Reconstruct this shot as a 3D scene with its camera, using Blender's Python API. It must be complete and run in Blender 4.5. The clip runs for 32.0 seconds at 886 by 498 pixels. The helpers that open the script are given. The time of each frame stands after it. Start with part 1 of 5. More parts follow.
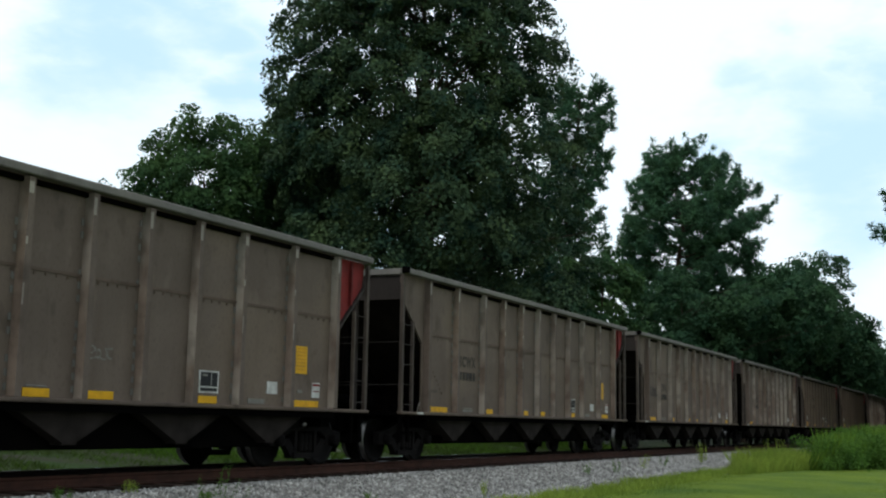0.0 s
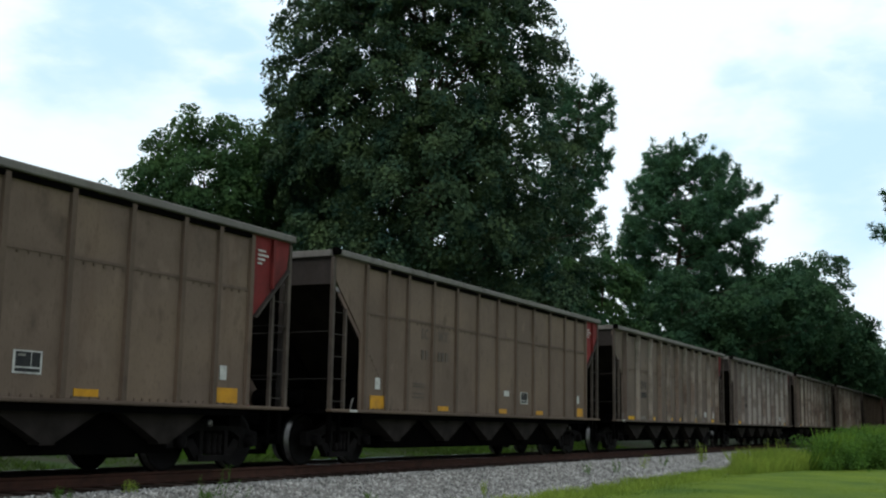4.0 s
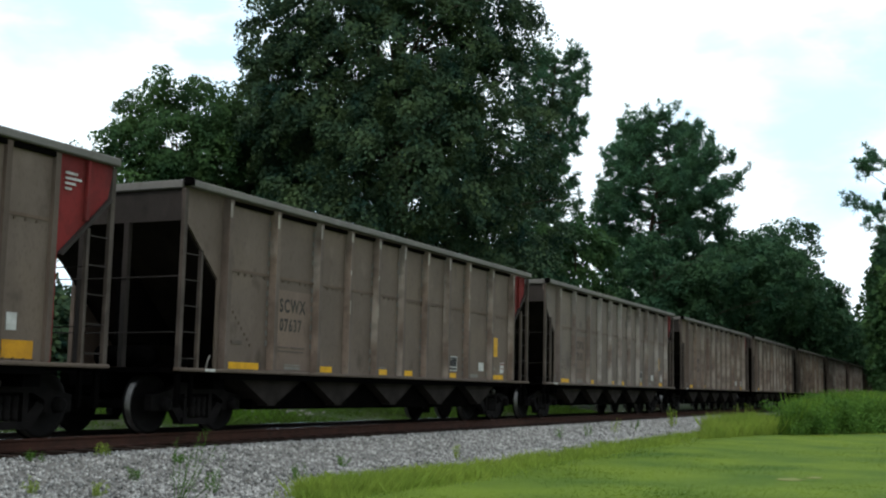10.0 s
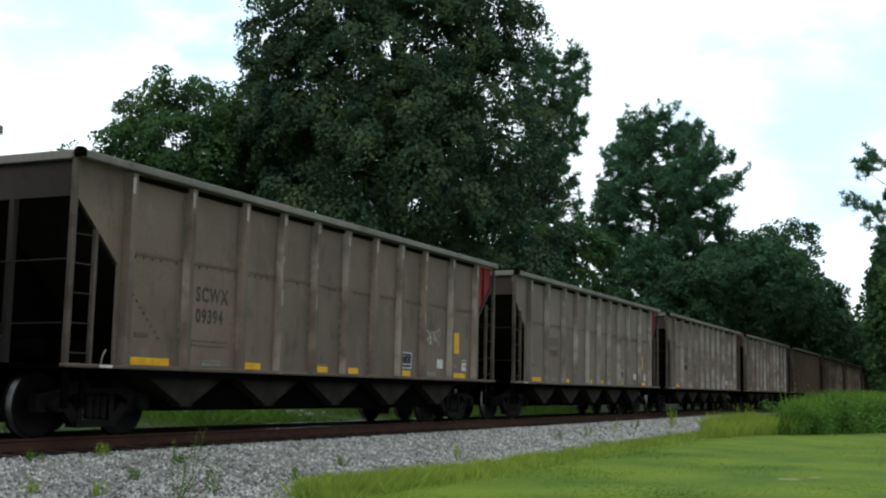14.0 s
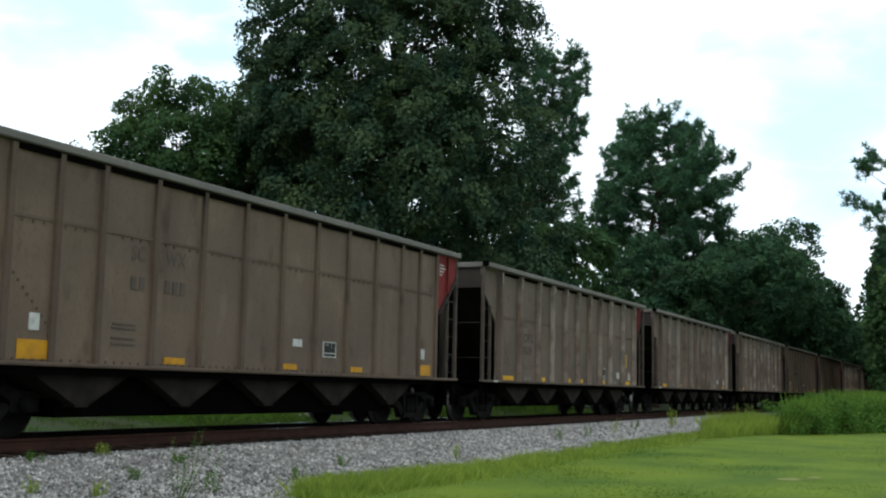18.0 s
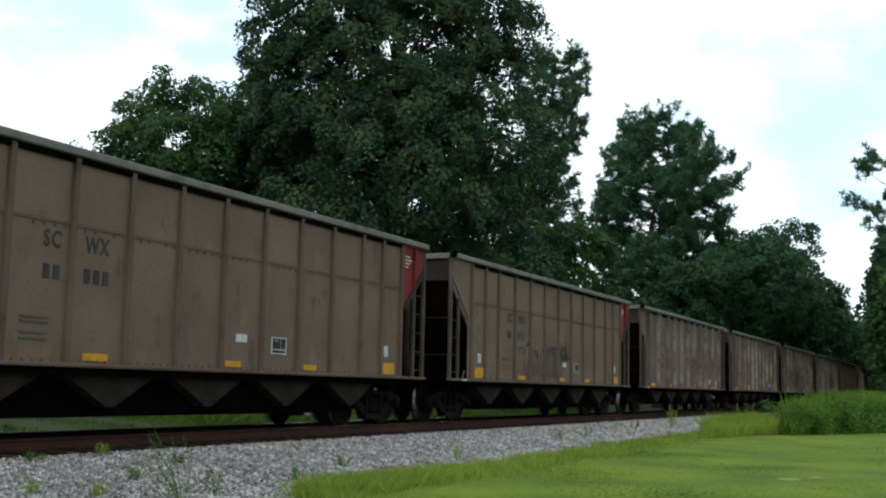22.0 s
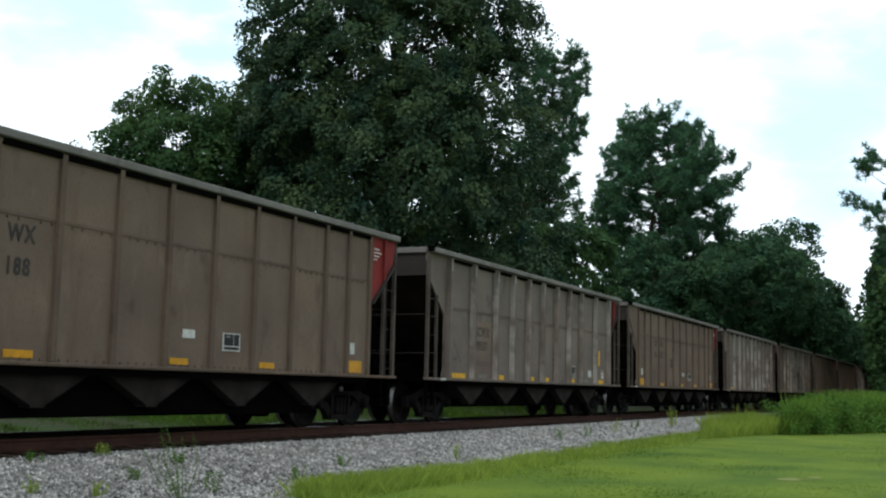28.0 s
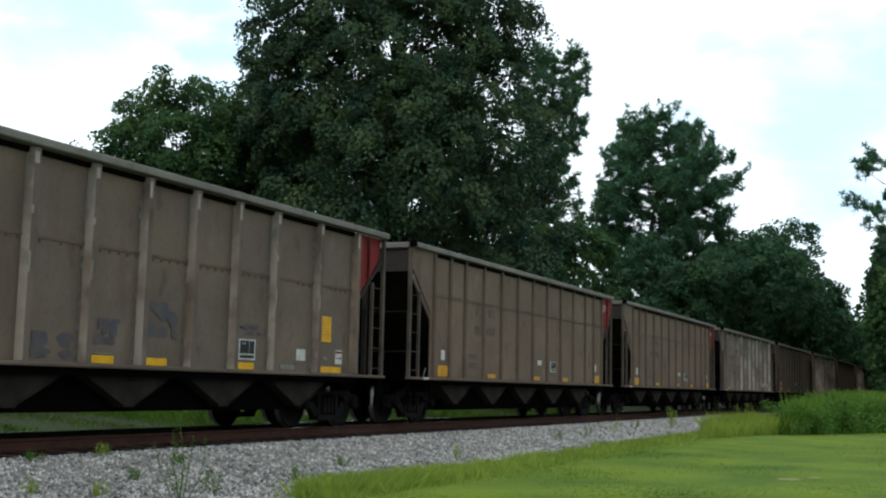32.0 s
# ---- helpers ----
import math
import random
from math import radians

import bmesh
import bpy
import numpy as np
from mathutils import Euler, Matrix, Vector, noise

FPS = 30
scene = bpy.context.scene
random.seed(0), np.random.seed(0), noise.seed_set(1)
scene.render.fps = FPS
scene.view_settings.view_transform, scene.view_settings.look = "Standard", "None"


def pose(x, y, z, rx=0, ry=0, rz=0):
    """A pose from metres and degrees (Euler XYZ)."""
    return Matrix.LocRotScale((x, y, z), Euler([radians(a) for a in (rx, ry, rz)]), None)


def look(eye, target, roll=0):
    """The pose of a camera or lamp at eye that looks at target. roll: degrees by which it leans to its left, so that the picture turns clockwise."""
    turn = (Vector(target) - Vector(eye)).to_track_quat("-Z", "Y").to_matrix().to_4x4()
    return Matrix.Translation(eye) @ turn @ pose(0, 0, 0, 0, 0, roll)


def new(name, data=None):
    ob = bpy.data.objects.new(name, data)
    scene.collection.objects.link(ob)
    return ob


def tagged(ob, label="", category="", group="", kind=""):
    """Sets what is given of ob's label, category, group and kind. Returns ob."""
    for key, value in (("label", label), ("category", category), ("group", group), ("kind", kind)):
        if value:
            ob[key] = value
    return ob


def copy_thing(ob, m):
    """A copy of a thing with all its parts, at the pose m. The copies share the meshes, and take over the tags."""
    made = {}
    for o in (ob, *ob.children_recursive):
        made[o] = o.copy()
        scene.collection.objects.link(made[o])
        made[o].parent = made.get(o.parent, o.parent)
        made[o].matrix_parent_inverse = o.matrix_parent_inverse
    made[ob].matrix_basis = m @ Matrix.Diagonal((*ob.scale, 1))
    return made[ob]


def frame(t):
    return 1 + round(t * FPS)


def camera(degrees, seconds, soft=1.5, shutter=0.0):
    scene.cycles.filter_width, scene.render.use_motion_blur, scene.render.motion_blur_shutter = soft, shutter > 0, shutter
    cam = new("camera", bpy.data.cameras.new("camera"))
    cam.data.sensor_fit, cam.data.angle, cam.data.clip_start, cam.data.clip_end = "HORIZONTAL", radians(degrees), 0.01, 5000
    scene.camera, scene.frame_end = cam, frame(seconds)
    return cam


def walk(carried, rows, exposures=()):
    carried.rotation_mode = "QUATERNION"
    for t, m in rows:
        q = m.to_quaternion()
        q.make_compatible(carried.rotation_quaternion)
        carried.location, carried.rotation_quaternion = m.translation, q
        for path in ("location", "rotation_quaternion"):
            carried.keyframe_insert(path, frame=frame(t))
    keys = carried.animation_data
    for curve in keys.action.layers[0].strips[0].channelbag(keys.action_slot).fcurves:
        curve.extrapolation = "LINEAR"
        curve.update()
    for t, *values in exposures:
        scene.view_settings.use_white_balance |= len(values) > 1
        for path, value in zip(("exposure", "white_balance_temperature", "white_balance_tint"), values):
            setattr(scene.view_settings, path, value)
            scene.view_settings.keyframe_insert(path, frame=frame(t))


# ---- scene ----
# A coal train passes on a straight track along x; rail tops at z = 0, the camera stands on the lawn at negative y.
EYE = (0.0, -12.494, 0.787)


def aim(yaw, pitch, roll):
    """Camera pose on the tripod spot: yaw from +y towards +x, pitch up, lean to the left, in degrees."""
    a, b = radians(yaw), radians(pitch)
    way = Vector((math.sin(a) * math.cos(b), math.cos(a) * math.cos(b), math.sin(b)))
    return look(EYE, Vector(EYE) + way * 10, roll)


cam = camera(42.15, 32.0, soft=2.2)
walk(cam, [
    (0.0, aim(63.625, 8.654, 1.015)), (3.5, aim(63.625, 8.654, 1.015)), (5.5, aim(63.625, 8.654, 1.015)),
    (7.1, aim(63.625, 8.654, 1.015)), (7.2, aim(63.45, 8.64, 1.026)), (7.3, aim(63.376, 8.255, 1.037)),
    (7.4, aim(63.30, 7.72, 1.049)), (7.5, aim(63.10, 7.519, 1.060)), (7.6, aim(63.25, 7.381, 1.071)),
    (7.7, aim(63.70, 7.305, 1.083)), (7.8, aim(63.90, 7.196, 1.094)), (7.9, aim(63.95, 7.06, 1.105)),
    (8.0, aim(64.003, 6.92, 1.117)), (8.1, aim(64.195, 5.939, 1.128)), (8.2, aim(64.42, 5.355, 1.139)),
    (8.3, aim(64.66, 5.80, 1.151)), (8.4, aim(64.76, 6.148, 1.162)), (8.5, aim(64.81, 6.35, 1.174)),
    (8.6, aim(64.95, 6.86, 1.185)), (8.7, aim(64.967, 6.93, 1.185)), (8.9, aim(64.967, 6.915, 1.185)),
    (14.5, aim(64.967, 6.915, 1.185)), (25.5, aim(64.967, 6.915, 1.185)), (32.0, aim(64.967, 6.915, 1.185)),
], exposures=[(0.0, -0.20), (7.2, -0.20), (8.6, 0.12), (32.0, 0.12)])

# ---- light: bright broken cloud, thinnest ahead along the track; a veiled sun high behind the camera ----
SUN_WAY = Vector((-76.0, -8.0, 80.0)).normalized()
SUN_ELEV, SUN_ROT = math.asin(SUN_WAY.z), math.atan2(SUN_WAY.x, SUN_WAY.y)
world = bpy.data.worlds.new("sky")
scene.world = world
world.use_nodes = True
wt = world.node_tree
wt.nodes.clear()


def wnode(kind, **values):
    n = wt.nodes.new(kind)
    for k, v in values.items():
        n.inputs[k].default_value = v
    return n


def wmath(op, a, b=0.0, kind="ShaderNodeMath"):
    n = wt.nodes.new(kind)
    n.operation = op
    for socket, v in zip(n.inputs, (a, b)):
        if isinstance(v, bpy.types.NodeSocket):
            wt.links.new(v, socket)
        else:
            socket.default_value = v
    return n.outputs["Value" if op in ("DOT_PRODUCT", "DISTANCE") or kind == "ShaderNodeMath" else "Vector"]


def wrange(value, a, b, c, d):
    n = wt.nodes.new("ShaderNodeMapRange")
    n.interpolation_type = "SMOOTHSTEP"
    for k, v in enumerate((a, b, c, d)):
        n.inputs[k + 1].default_value = v
    wt.links.new(value, n.inputs[0])
    return n.outputs[0]


sky = wnode("ShaderNodeTexSky")
sky.sky_type, sky.sun_disc, sky.sun_elevation, sky.sun_rotation = "NISHITA", False, SUN_ELEV, SUN_ROT
bg_sky = wnode("ShaderNodeBackground", Strength=0.13)
bg_cloud = wnode("ShaderNodeBackground", Strength=1.0)
coords = wnode("ShaderNodeTexCoord")
way = coords.outputs["Generated"]
mapping = wnode("ShaderNodeMapping", Scale=(1.0, 1.0, 2.4), Location=(0.35, 0.1, 0.0))
big = wnode("ShaderNodeTexNoise", Scale=2.3, Detail=6.0, Roughness=0.55, Distortion=0.25)
wisp = wnode("ShaderNodeTexNoise", Scale=7.0, Detail=6.0, Roughness=0.55)
wt.links.new(way, mapping.inputs["Vector"])
wt.links.new(mapping.outputs["Vector"], big.inputs["Vector"])
wt.links.new(mapping.outputs["Vector"], wisp.inputs["Vector"])
# ragged breaks in the cloud sheet, where thin blue shows through
bent = wmath("ADD", way, wmath("MULTIPLY", wmath("SUBTRACT", wisp.outputs["Color"], (0.5, 0.5, 0.5), "ShaderNodeVectorMath"),
                               (0.26, 0.26, 0.14), "ShaderNodeVectorMath"), "ShaderNodeVectorMath")
breaks = wrange(big.outputs["Fac"], 0.44, 0.34, 0.0, 0.5)
for centre, reach in (((0.685, 0.655, 0.320), 0.11), ((0.765, 0.580, 0.280), 0.08), ((0.720, 0.600, 0.350), 0.08), ((0.962, 0.125, 0.225), 0.115), ((0.985, 0.06, 0.27), 0.08)):
    breaks = wmath("MAXIMUM", breaks, wrange(wmath("DISTANCE", bent, centre, "ShaderNodeVectorMath"), reach, reach * 0.25, 0.0, 0.62))
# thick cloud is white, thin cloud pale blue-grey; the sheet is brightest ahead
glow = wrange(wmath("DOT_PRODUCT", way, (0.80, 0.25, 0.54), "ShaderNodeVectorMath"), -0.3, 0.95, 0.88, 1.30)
tone = wnode("ShaderNodeMix")
tone.data_type = "RGBA"
tone.inputs[6].default_value, tone.inputs[7].default_value = (0.88, 0.99, 1.07, 1), (0.42, 0.75, 0.98, 1)
wt.links.new(breaks, tone.inputs[0])
wt.links.new(tone.outputs[2], bg_cloud.inputs["Color"])
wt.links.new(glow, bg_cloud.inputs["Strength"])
mixed = wnode("ShaderNodeMixShader")
wout = wnode("ShaderNodeOutputWorld")
wt.links.new(sky.outputs["Color"], bg_sky.inputs["Color"])
wt.links.new(wmath("MULTIPLY", breaks, 0.2), mixed.inputs["Fac"])
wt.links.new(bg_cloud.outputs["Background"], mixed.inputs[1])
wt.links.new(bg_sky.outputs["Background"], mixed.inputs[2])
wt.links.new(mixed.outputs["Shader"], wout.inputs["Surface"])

sun = new("sun", bpy.data.lights.new("sun", "SUN"))
sun.data.energy, sun.data.angle, sun.data.color = 1.1, radians(14), (1.0, 0.95, 0.87)
sun.matrix_basis = look(SUN_WAY * 100, (0, 0, 0))


# ---- materials ----
def material(name, color, rough=0.7, metal=0.0, color2=None, scale=4.0, fine=60.0, bump=0.15, depth=0.01,
             stretch=(1, 1, 1), island=0.0, random_ob=0.0, translucent=0.0, spec=0.15):
    """Principled surface with two scales of colour variation and fine relief, in object metres."""
    m = bpy.data.materials.new(name)
    m.use_nodes = True
    t = m.node_tree
    b = t.nodes["Principled BSDF"]
    b.inputs["Roughness"].default_value, b.inputs["Metallic"].default_value = rough, metal
    b.inputs["Specular IOR Level"].default_value = spec
    c = t.nodes.new("ShaderNodeTexCoord")
    mp = t.nodes.new("ShaderNodeMapping")
    mp.inputs["Scale"].default_value = stretch
    t.links.new(c.outputs["Object"], mp.inputs["Vector"])
    n1, n2 = t.nodes.new("ShaderNodeTexNoise"), t.nodes.new("ShaderNodeTexNoise")
    n1.inputs["Scale"].default_value, n1.inputs["Detail"].default_value = scale, 6.0
    n2.inputs["Scale"].default_value, n2.inputs["Detail"].default_value = fine, 3.0
    for n in (n1, n2):
        t.links.new(mp.outputs["Vector"], n.inputs["Vector"])
    r = t.nodes.new("ShaderNodeValToRGB")
    r.color_ramp.elements[0].position, r.color_ramp.elements[1].position = 0.35, 0.68
    c2 = color2 or tuple(v * 0.65 for v in color)
    r.color_ramp.elements[0].color, r.color_ramp.elements[1].color = (*color, 1), (*c2, 1)
    t.links.new(n1.outputs["Fac"], r.inputs["Fac"])
    mix = t.nodes.new("ShaderNodeMix")
    mix.data_type, mix.blend_type = "RGBA", "MULTIPLY"
    mix.inputs[0].default_value = 0.35
    t.links.new(r.outputs["Color"], mix.inputs[6])
    t.links.new(n2.outputs["Fac"], mix.inputs[7])
    out = mix.outputs[2]
    if island or random_ob:
        hsv = t.nodes.new("ShaderNodeHueSaturation")
        if island:
            src = t.nodes.new("ShaderNodeNewGeometry").outputs["Random Per Island"]
        else:
            src = t.nodes.new("ShaderNodeObjectInfo").outputs["Random"]
        mr = t.nodes.new("ShaderNodeMapRange")
        k = island or random_ob
        mr.inputs[3].default_value, mr.inputs[4].default_value = 1 - k, 1 + k
        t.links.new(src, mr.inputs[0])
        t.links.new(mr.outputs[0], hsv.inputs["Value"])
        t.links.new(out, hsv.inputs["Color"])
        out = hsv.outputs["Color"]
    t.links.new(out, b.inputs["Base Color"])
    if bump:
        bp = t.nodes.new("ShaderNodeBump")
        bp.inputs["Strength"].default_value, bp.inputs["Distance"].default_value = bump, depth
        t.links.new(n2.outputs["Fac"], bp.inputs["Height"])
        t.links.new(bp.outputs["Normal"], b.inputs["Normal"])
    if translucent:
        tr = t.nodes.new("ShaderNodeBsdfTranslucent")
        ms = t.nodes.new("ShaderNodeMixShader")
        ms.inputs[0].default_value = translucent
        t.links.new(out, tr.inputs["Color"])
        t.links.new(b.outputs[0], ms.inputs[1])
        t.links.new(tr.outputs[0], ms.inputs[2])
        t.links.new(ms.outputs[0], t.nodes["Material Output"].inputs["Surface"])
    return m


def wagon_paint(name, color, dirt, rust, rust_amount=0.5, patchy=0.0, pale=None):
    """Dusty painted steel: vertical streaks, blotches of coal dust, rust from the seams."""
    m = bpy.data.materials.new(name)
    m.use_nodes = True
    t = m.node_tree
    b = t.nodes["Principled BSDF"]
    b.inputs["Roughness"].default_value = 0.72
    b.inputs["Specular IOR Level"].default_value = 0.12
    c = t.nodes.new("ShaderNodeTexCoord")
    info = t.nodes.new("ShaderNodeObjectInfo")
    shift = t.nodes.new("ShaderNodeVectorMath")
    shift.operation = "MULTIPLY_ADD"
    shift.inputs[1].default_value = (7.0, 7.0, 7.0)
    t.links.new(info.outputs["Random"], shift.inputs[0])
    t.links.new(c.outputs["Object"], shift.inputs[2])

    def noise_at(scale, stretch, detail=5.0):
        mp = t.nodes.new("ShaderNodeMapping")
        mp.inputs["Scale"].default_value = stretch
        n = t.nodes.new("ShaderNodeTexNoise")
        n.inputs["Scale"].default_value, n.inputs["Detail"].default_value = scale, detail
        t.links.new(shift.outputs[0], mp.inputs["Vector"])
        t.links.new(mp.outputs["Vector"], n.inputs["Vector"])
        return n.outputs["Fac"]

    def over(base, layer, fac, lo, hi, amount):
        r = t.nodes.new("ShaderNodeMapRange")
        r.inputs[1].default_value, r.inputs[2].default_value = lo, hi
        r.inputs[3].default_value, r.inputs[4].default_value = 0.0, amount
        t.links.new(fac, r.inputs[0])
        x = t.nodes.new("ShaderNodeMix")
        x.data_type = "RGBA"
        t.links.new(r.outputs[0], x.inputs[0])
        if isinstance(base, tuple):
            x.inputs[6].default_value = (*base, 1)
        else:
            t.links.new(base, x.inputs[6])
        x.inputs[7].default_value = (*layer, 1)
        return x.outputs[2]

    streak = noise_at(1.0, (3.2, 3.2, 0.40))
    cloudy = noise_at(0.42, (1, 1, 1.5), 4.0)
    blotch = noise_at(0.9, (1, 1, 1), 7.0)
    grain = noise_at(26.0, (1, 1, 0.5))
    col = over(color, dirt, blotch, 0.38, 0.72, 0.75)
    col = over(col, tuple(v * q for v, q in zip(color, (1.22, 1.20, 1.10))), cloudy, 0.50, 0.66, 0.6)
    col = over(col, tuple(v * 0.74 for v in color), cloudy, 0.46, 0.34, 0.5)
    col = over(col, tuple(v * 1.25 for v in color), streak, 0.55, 0.78, 0.28)
    col = over(col, rust, streak, 0.42, 0.26, rust_amount * 0.6)
    col = over(col, tuple(v * 0.55 for v in dirt), grain, 0.52, 0.75, 0.35)
    smear = noise_at(2.6, (1.0, 1.0, 0.6), 6.0)
    col = over(col, tuple(v * 0.42 for v in dirt), smear, 0.60, 0.74, 0.55)
    col = over(col, tuple(v * 1.35 for v in color), smear, 0.40, 0.28, 0.45)
    if pale:
        # pale stretches of wear and painted light on flanks, different on every piece
        col = over(col, pale, noise_at(0.75, (1.0, 1.0, 1.0), 3.0), 0.43, 0.56, 0.90)
    if patchy:
        flake = noise_at(2.2, (1.0, 1.0, 1.0), 5.0)
        col = over(col, tuple(v * 0.55 for v in dirt), flake, 0.50, 0.60, patchy)
        col = over(col, tuple(min(0.5, v * 1.35) for v in color), flake, 0.42, 0.36, patchy)
    t.links.new(col, b.inputs["Base Color"])
    bp = t.nodes.new("ShaderNodeBump")
    bp.inputs["Strength"].default_value, bp.inputs["Distance"].default_value = 0.25, 0.02
    t.links.new(blotch, bp.inputs["Height"])
    t.links.new(bp.outputs["Normal"], b.inputs["Normal"])
    return m


TONES = {
    "grey": ((0.135, 0.104, 0.085), (0.096, 0.073, 0.059), (0.071, 0.042, 0.031), 0.35),
    "light": ((0.152, 0.124, 0.108), (0.111, 0.090, 0.078), (0.085, 0.058, 0.046), 0.30),
    "brown": ((0.140, 0.102, 0.078), (0.099, 0.071, 0.055), (0.066, 0.033, 0.022), 0.55),
    "dark": ((0.082, 0.059, 0.050), (0.058, 0.041, 0.035), (0.043, 0.025, 0.018), 0.45),
}
PAINT = {k: wagon_paint(k + "_wagon_paint", *v) for k, v in TONES.items()}
# proud ribs: flanks paler than the sheets, scuffed in places and painted as lit
LIT_SCUFFED = {k: wagon_paint(k + "_lit_scuffed_paint", tuple(c * 1.35 for c in v[0]), tuple(c * 1.15 for c in v[1]), v[2], 0.3, 0.35, (v[0][0] * 2.25, v[0][1] * 2.6, v[0][2] * 2.75)) for k, v in TONES.items()}
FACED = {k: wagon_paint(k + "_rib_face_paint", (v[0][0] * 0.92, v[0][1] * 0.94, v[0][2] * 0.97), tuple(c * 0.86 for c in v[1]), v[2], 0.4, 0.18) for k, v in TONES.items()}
# the slim ribs are rustier and darker than their sheets; ladders and end posts hold grime and painted-in shade
RUSTY = {k: wagon_paint(k + "_rusty_rib_paint", tuple(c * 0.74 for c in v[0]), tuple(c * 0.68 for c in v[1]), v[2], 0.6) for k, v in TONES.items()}
SHADED_GRIMY = wagon_paint("shaded_grimy_end_paint", (0.034, 0.028, 0.026), (0.018, 0.015, 0.013), (0.024, 0.014, 0.010), 0.4)
LADDER = wagon_paint("shaded_grimy_ladder_paint", (0.078, 0.063, 0.054), (0.038, 0.031, 0.027), (0.036, 0.021, 0.014), 0.4, 0.3)
SEAM = wagon_paint("grimy_seam", (0.112, 0.081, 0.064), (0.080, 0.057, 0.045), (0.062, 0.033, 0.021), 0.5)
SPRAY_PALE = material("pale_spray_paint", (0.32, 0.25, 0.215), 0.7, 0.0, (0.20, 0.14, 0.11), 3.0, bump=0.0)
RED = wagon_paint("faded_red_paint", (0.165, 0.020, 0.020), (0.085, 0.024, 0.022), (0.070, 0.034, 0.026), 0.5, 0.25)
BARE = wagon_paint("worn_edge_metal", (0.150, 0.143, 0.134), (0.105, 0.099, 0.092), (0.07, 0.054, 0.042), 0.5)
CHIPPED = wagon_paint("chipped_pale_paint", (0.29, 0.265, 0.235), (0.13, 0.105, 0.085), (0.12, 0.09, 0.07), 0.8)
# near-black that puts the shade of recesses into the colour
INNER = material("shade_black_steel", (0.004, 0.0036, 0.0032), 0.95, 0.0, (0.0025, 0.0025, 0.0025), 3.0, spec=0.0)
SLOPE = material("dark_slope_steel", (0.022, 0.017, 0.015), 0.9, 0.0, (0.010, 0.008, 0.007), 2.0, spec=0.03)
# deep shade beneath the cars is put into this grimy near-black
UNDER = material("grimy_shaded_underframe", (0.0038, 0.0034, 0.0034), 0.95, 0.0, (0.002, 0.002, 0.002), 2.0, spec=0.0)
CHUTE = material("dusty_chute_steel", (0.033, 0.027, 0.025), 0.85, 0.0, (0.014, 0.012, 0.010), 2.5, spec=0.05)
REPAINT = wagon_paint("repainted_grey_patch", (0.156, 0.114, 0.093), (0.116, 0.084, 0.068), (0.090, 0.060, 0.046), 0.25)
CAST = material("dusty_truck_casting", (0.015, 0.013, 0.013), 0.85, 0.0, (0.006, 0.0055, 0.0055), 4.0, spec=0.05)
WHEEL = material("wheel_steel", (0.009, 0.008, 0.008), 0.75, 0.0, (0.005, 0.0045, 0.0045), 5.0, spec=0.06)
TREAD = material("polished_tread", (0.20, 0.195, 0.19), 0.38, 1.0, (0.12, 0.115, 0.11), 8.0, bump=0.0)
YELLOW = material("yellow_reflector", (0.82, 0.44, 0.008), 0.5, 0.0, (0.62, 0.33, 0.010), 6.0, bump=0.0)
AMBER = material("amber_reflector", (0.62, 0.30, 0.012), 0.5, 0.0, (0.42, 0.20, 0.015), 6.0, bump=0.0)
WHITE = material("white_decal", (0.62, 0.62, 0.60), 0.6, 0.0, (0.40, 0.39, 0.37), 9.0, bump=0.0)
GREYDECAL = material("grey_decal", (0.24, 0.23, 0.21), 0.7, 0.0, (0.17, 0.16, 0.14), 9.0, bump=0.0)
BLACK = material("black_paint", (0.020, 0.021, 0.024), 0.7, 0.0, (0.035, 0.034, 0.034), 7.0, bump=0.0)
LETTER = material("faded_black_lettering", (0.030, 0.029, 0.030), 0.75, 0.0, (0.070, 0.060, 0.050), 3.0, bump=0.0)
GHOST = material("worn_grey_lettering", (0.088, 0.074, 0.064), 0.75, 0.0, (0.128, 0.098, 0.080), 3.0, bump=0.0)
SPRAY = material("dark_spray_paint", (0.014, 0.015, 0.024), 0.7, 0.0, (0.040, 0.036, 0.038), 3.0, bump=0.0)
SPRAY_WHITE = material("white_spray_paint", (0.42, 0.40, 0.37), 0.7, 0.0, (0.26, 0.24, 0.21), 3.0, bump=0.0)
SPRAY_RUST = material("red_brown_spray_paint", (0.19, 0.055, 0.034), 0.7, 0.0, (0.12, 0.055, 0.038), 3.0, bump=0.0)
SPRAY_BLUE = material("blue_grey_spray_paint", (0.078, 0.074, 0.092), 0.7, 0.0, (0.110, 0.092, 0.088), 5.0, bump=0.0)

RAIL = material("rusted_rail", (0.074, 0.031, 0.021), 0.85, 0.0, (0.042, 0.021, 0.015), 5.0)
# far rail: the train's shade is painted into its dark colour
SHADED_RAIL = material("shade_dark_rail", (0.022, 0.015, 0.012), 0.8, 0.0, (0.012, 0.009, 0.008), 5.0)
RAILTOP = material("polished_rail_head", (0.55, 0.53, 0.50), 0.25, 1.0, (0.40, 0.38, 0.36), 3.0, bump=0.0)
TIE = material("weathered_tie_wood", (0.062, 0.040, 0.030), 0.9, 0.0, (0.035, 0.024, 0.019), 3.0, stretch=(6, 1, 6), random_ob=0.35)
STONE = material("grey_ballast_stone", (0.400, 0.400, 0.385), 0.9, 0.0, (0.230, 0.232, 0.225), 3.0, 90.0, island=0.62)
BED = material("ballast_bed", (0.27, 0.262, 0.248), 0.95, 0.0, (0.17, 0.165, 0.155), 9.0, 30.0, bump=0.9, depth=0.05)
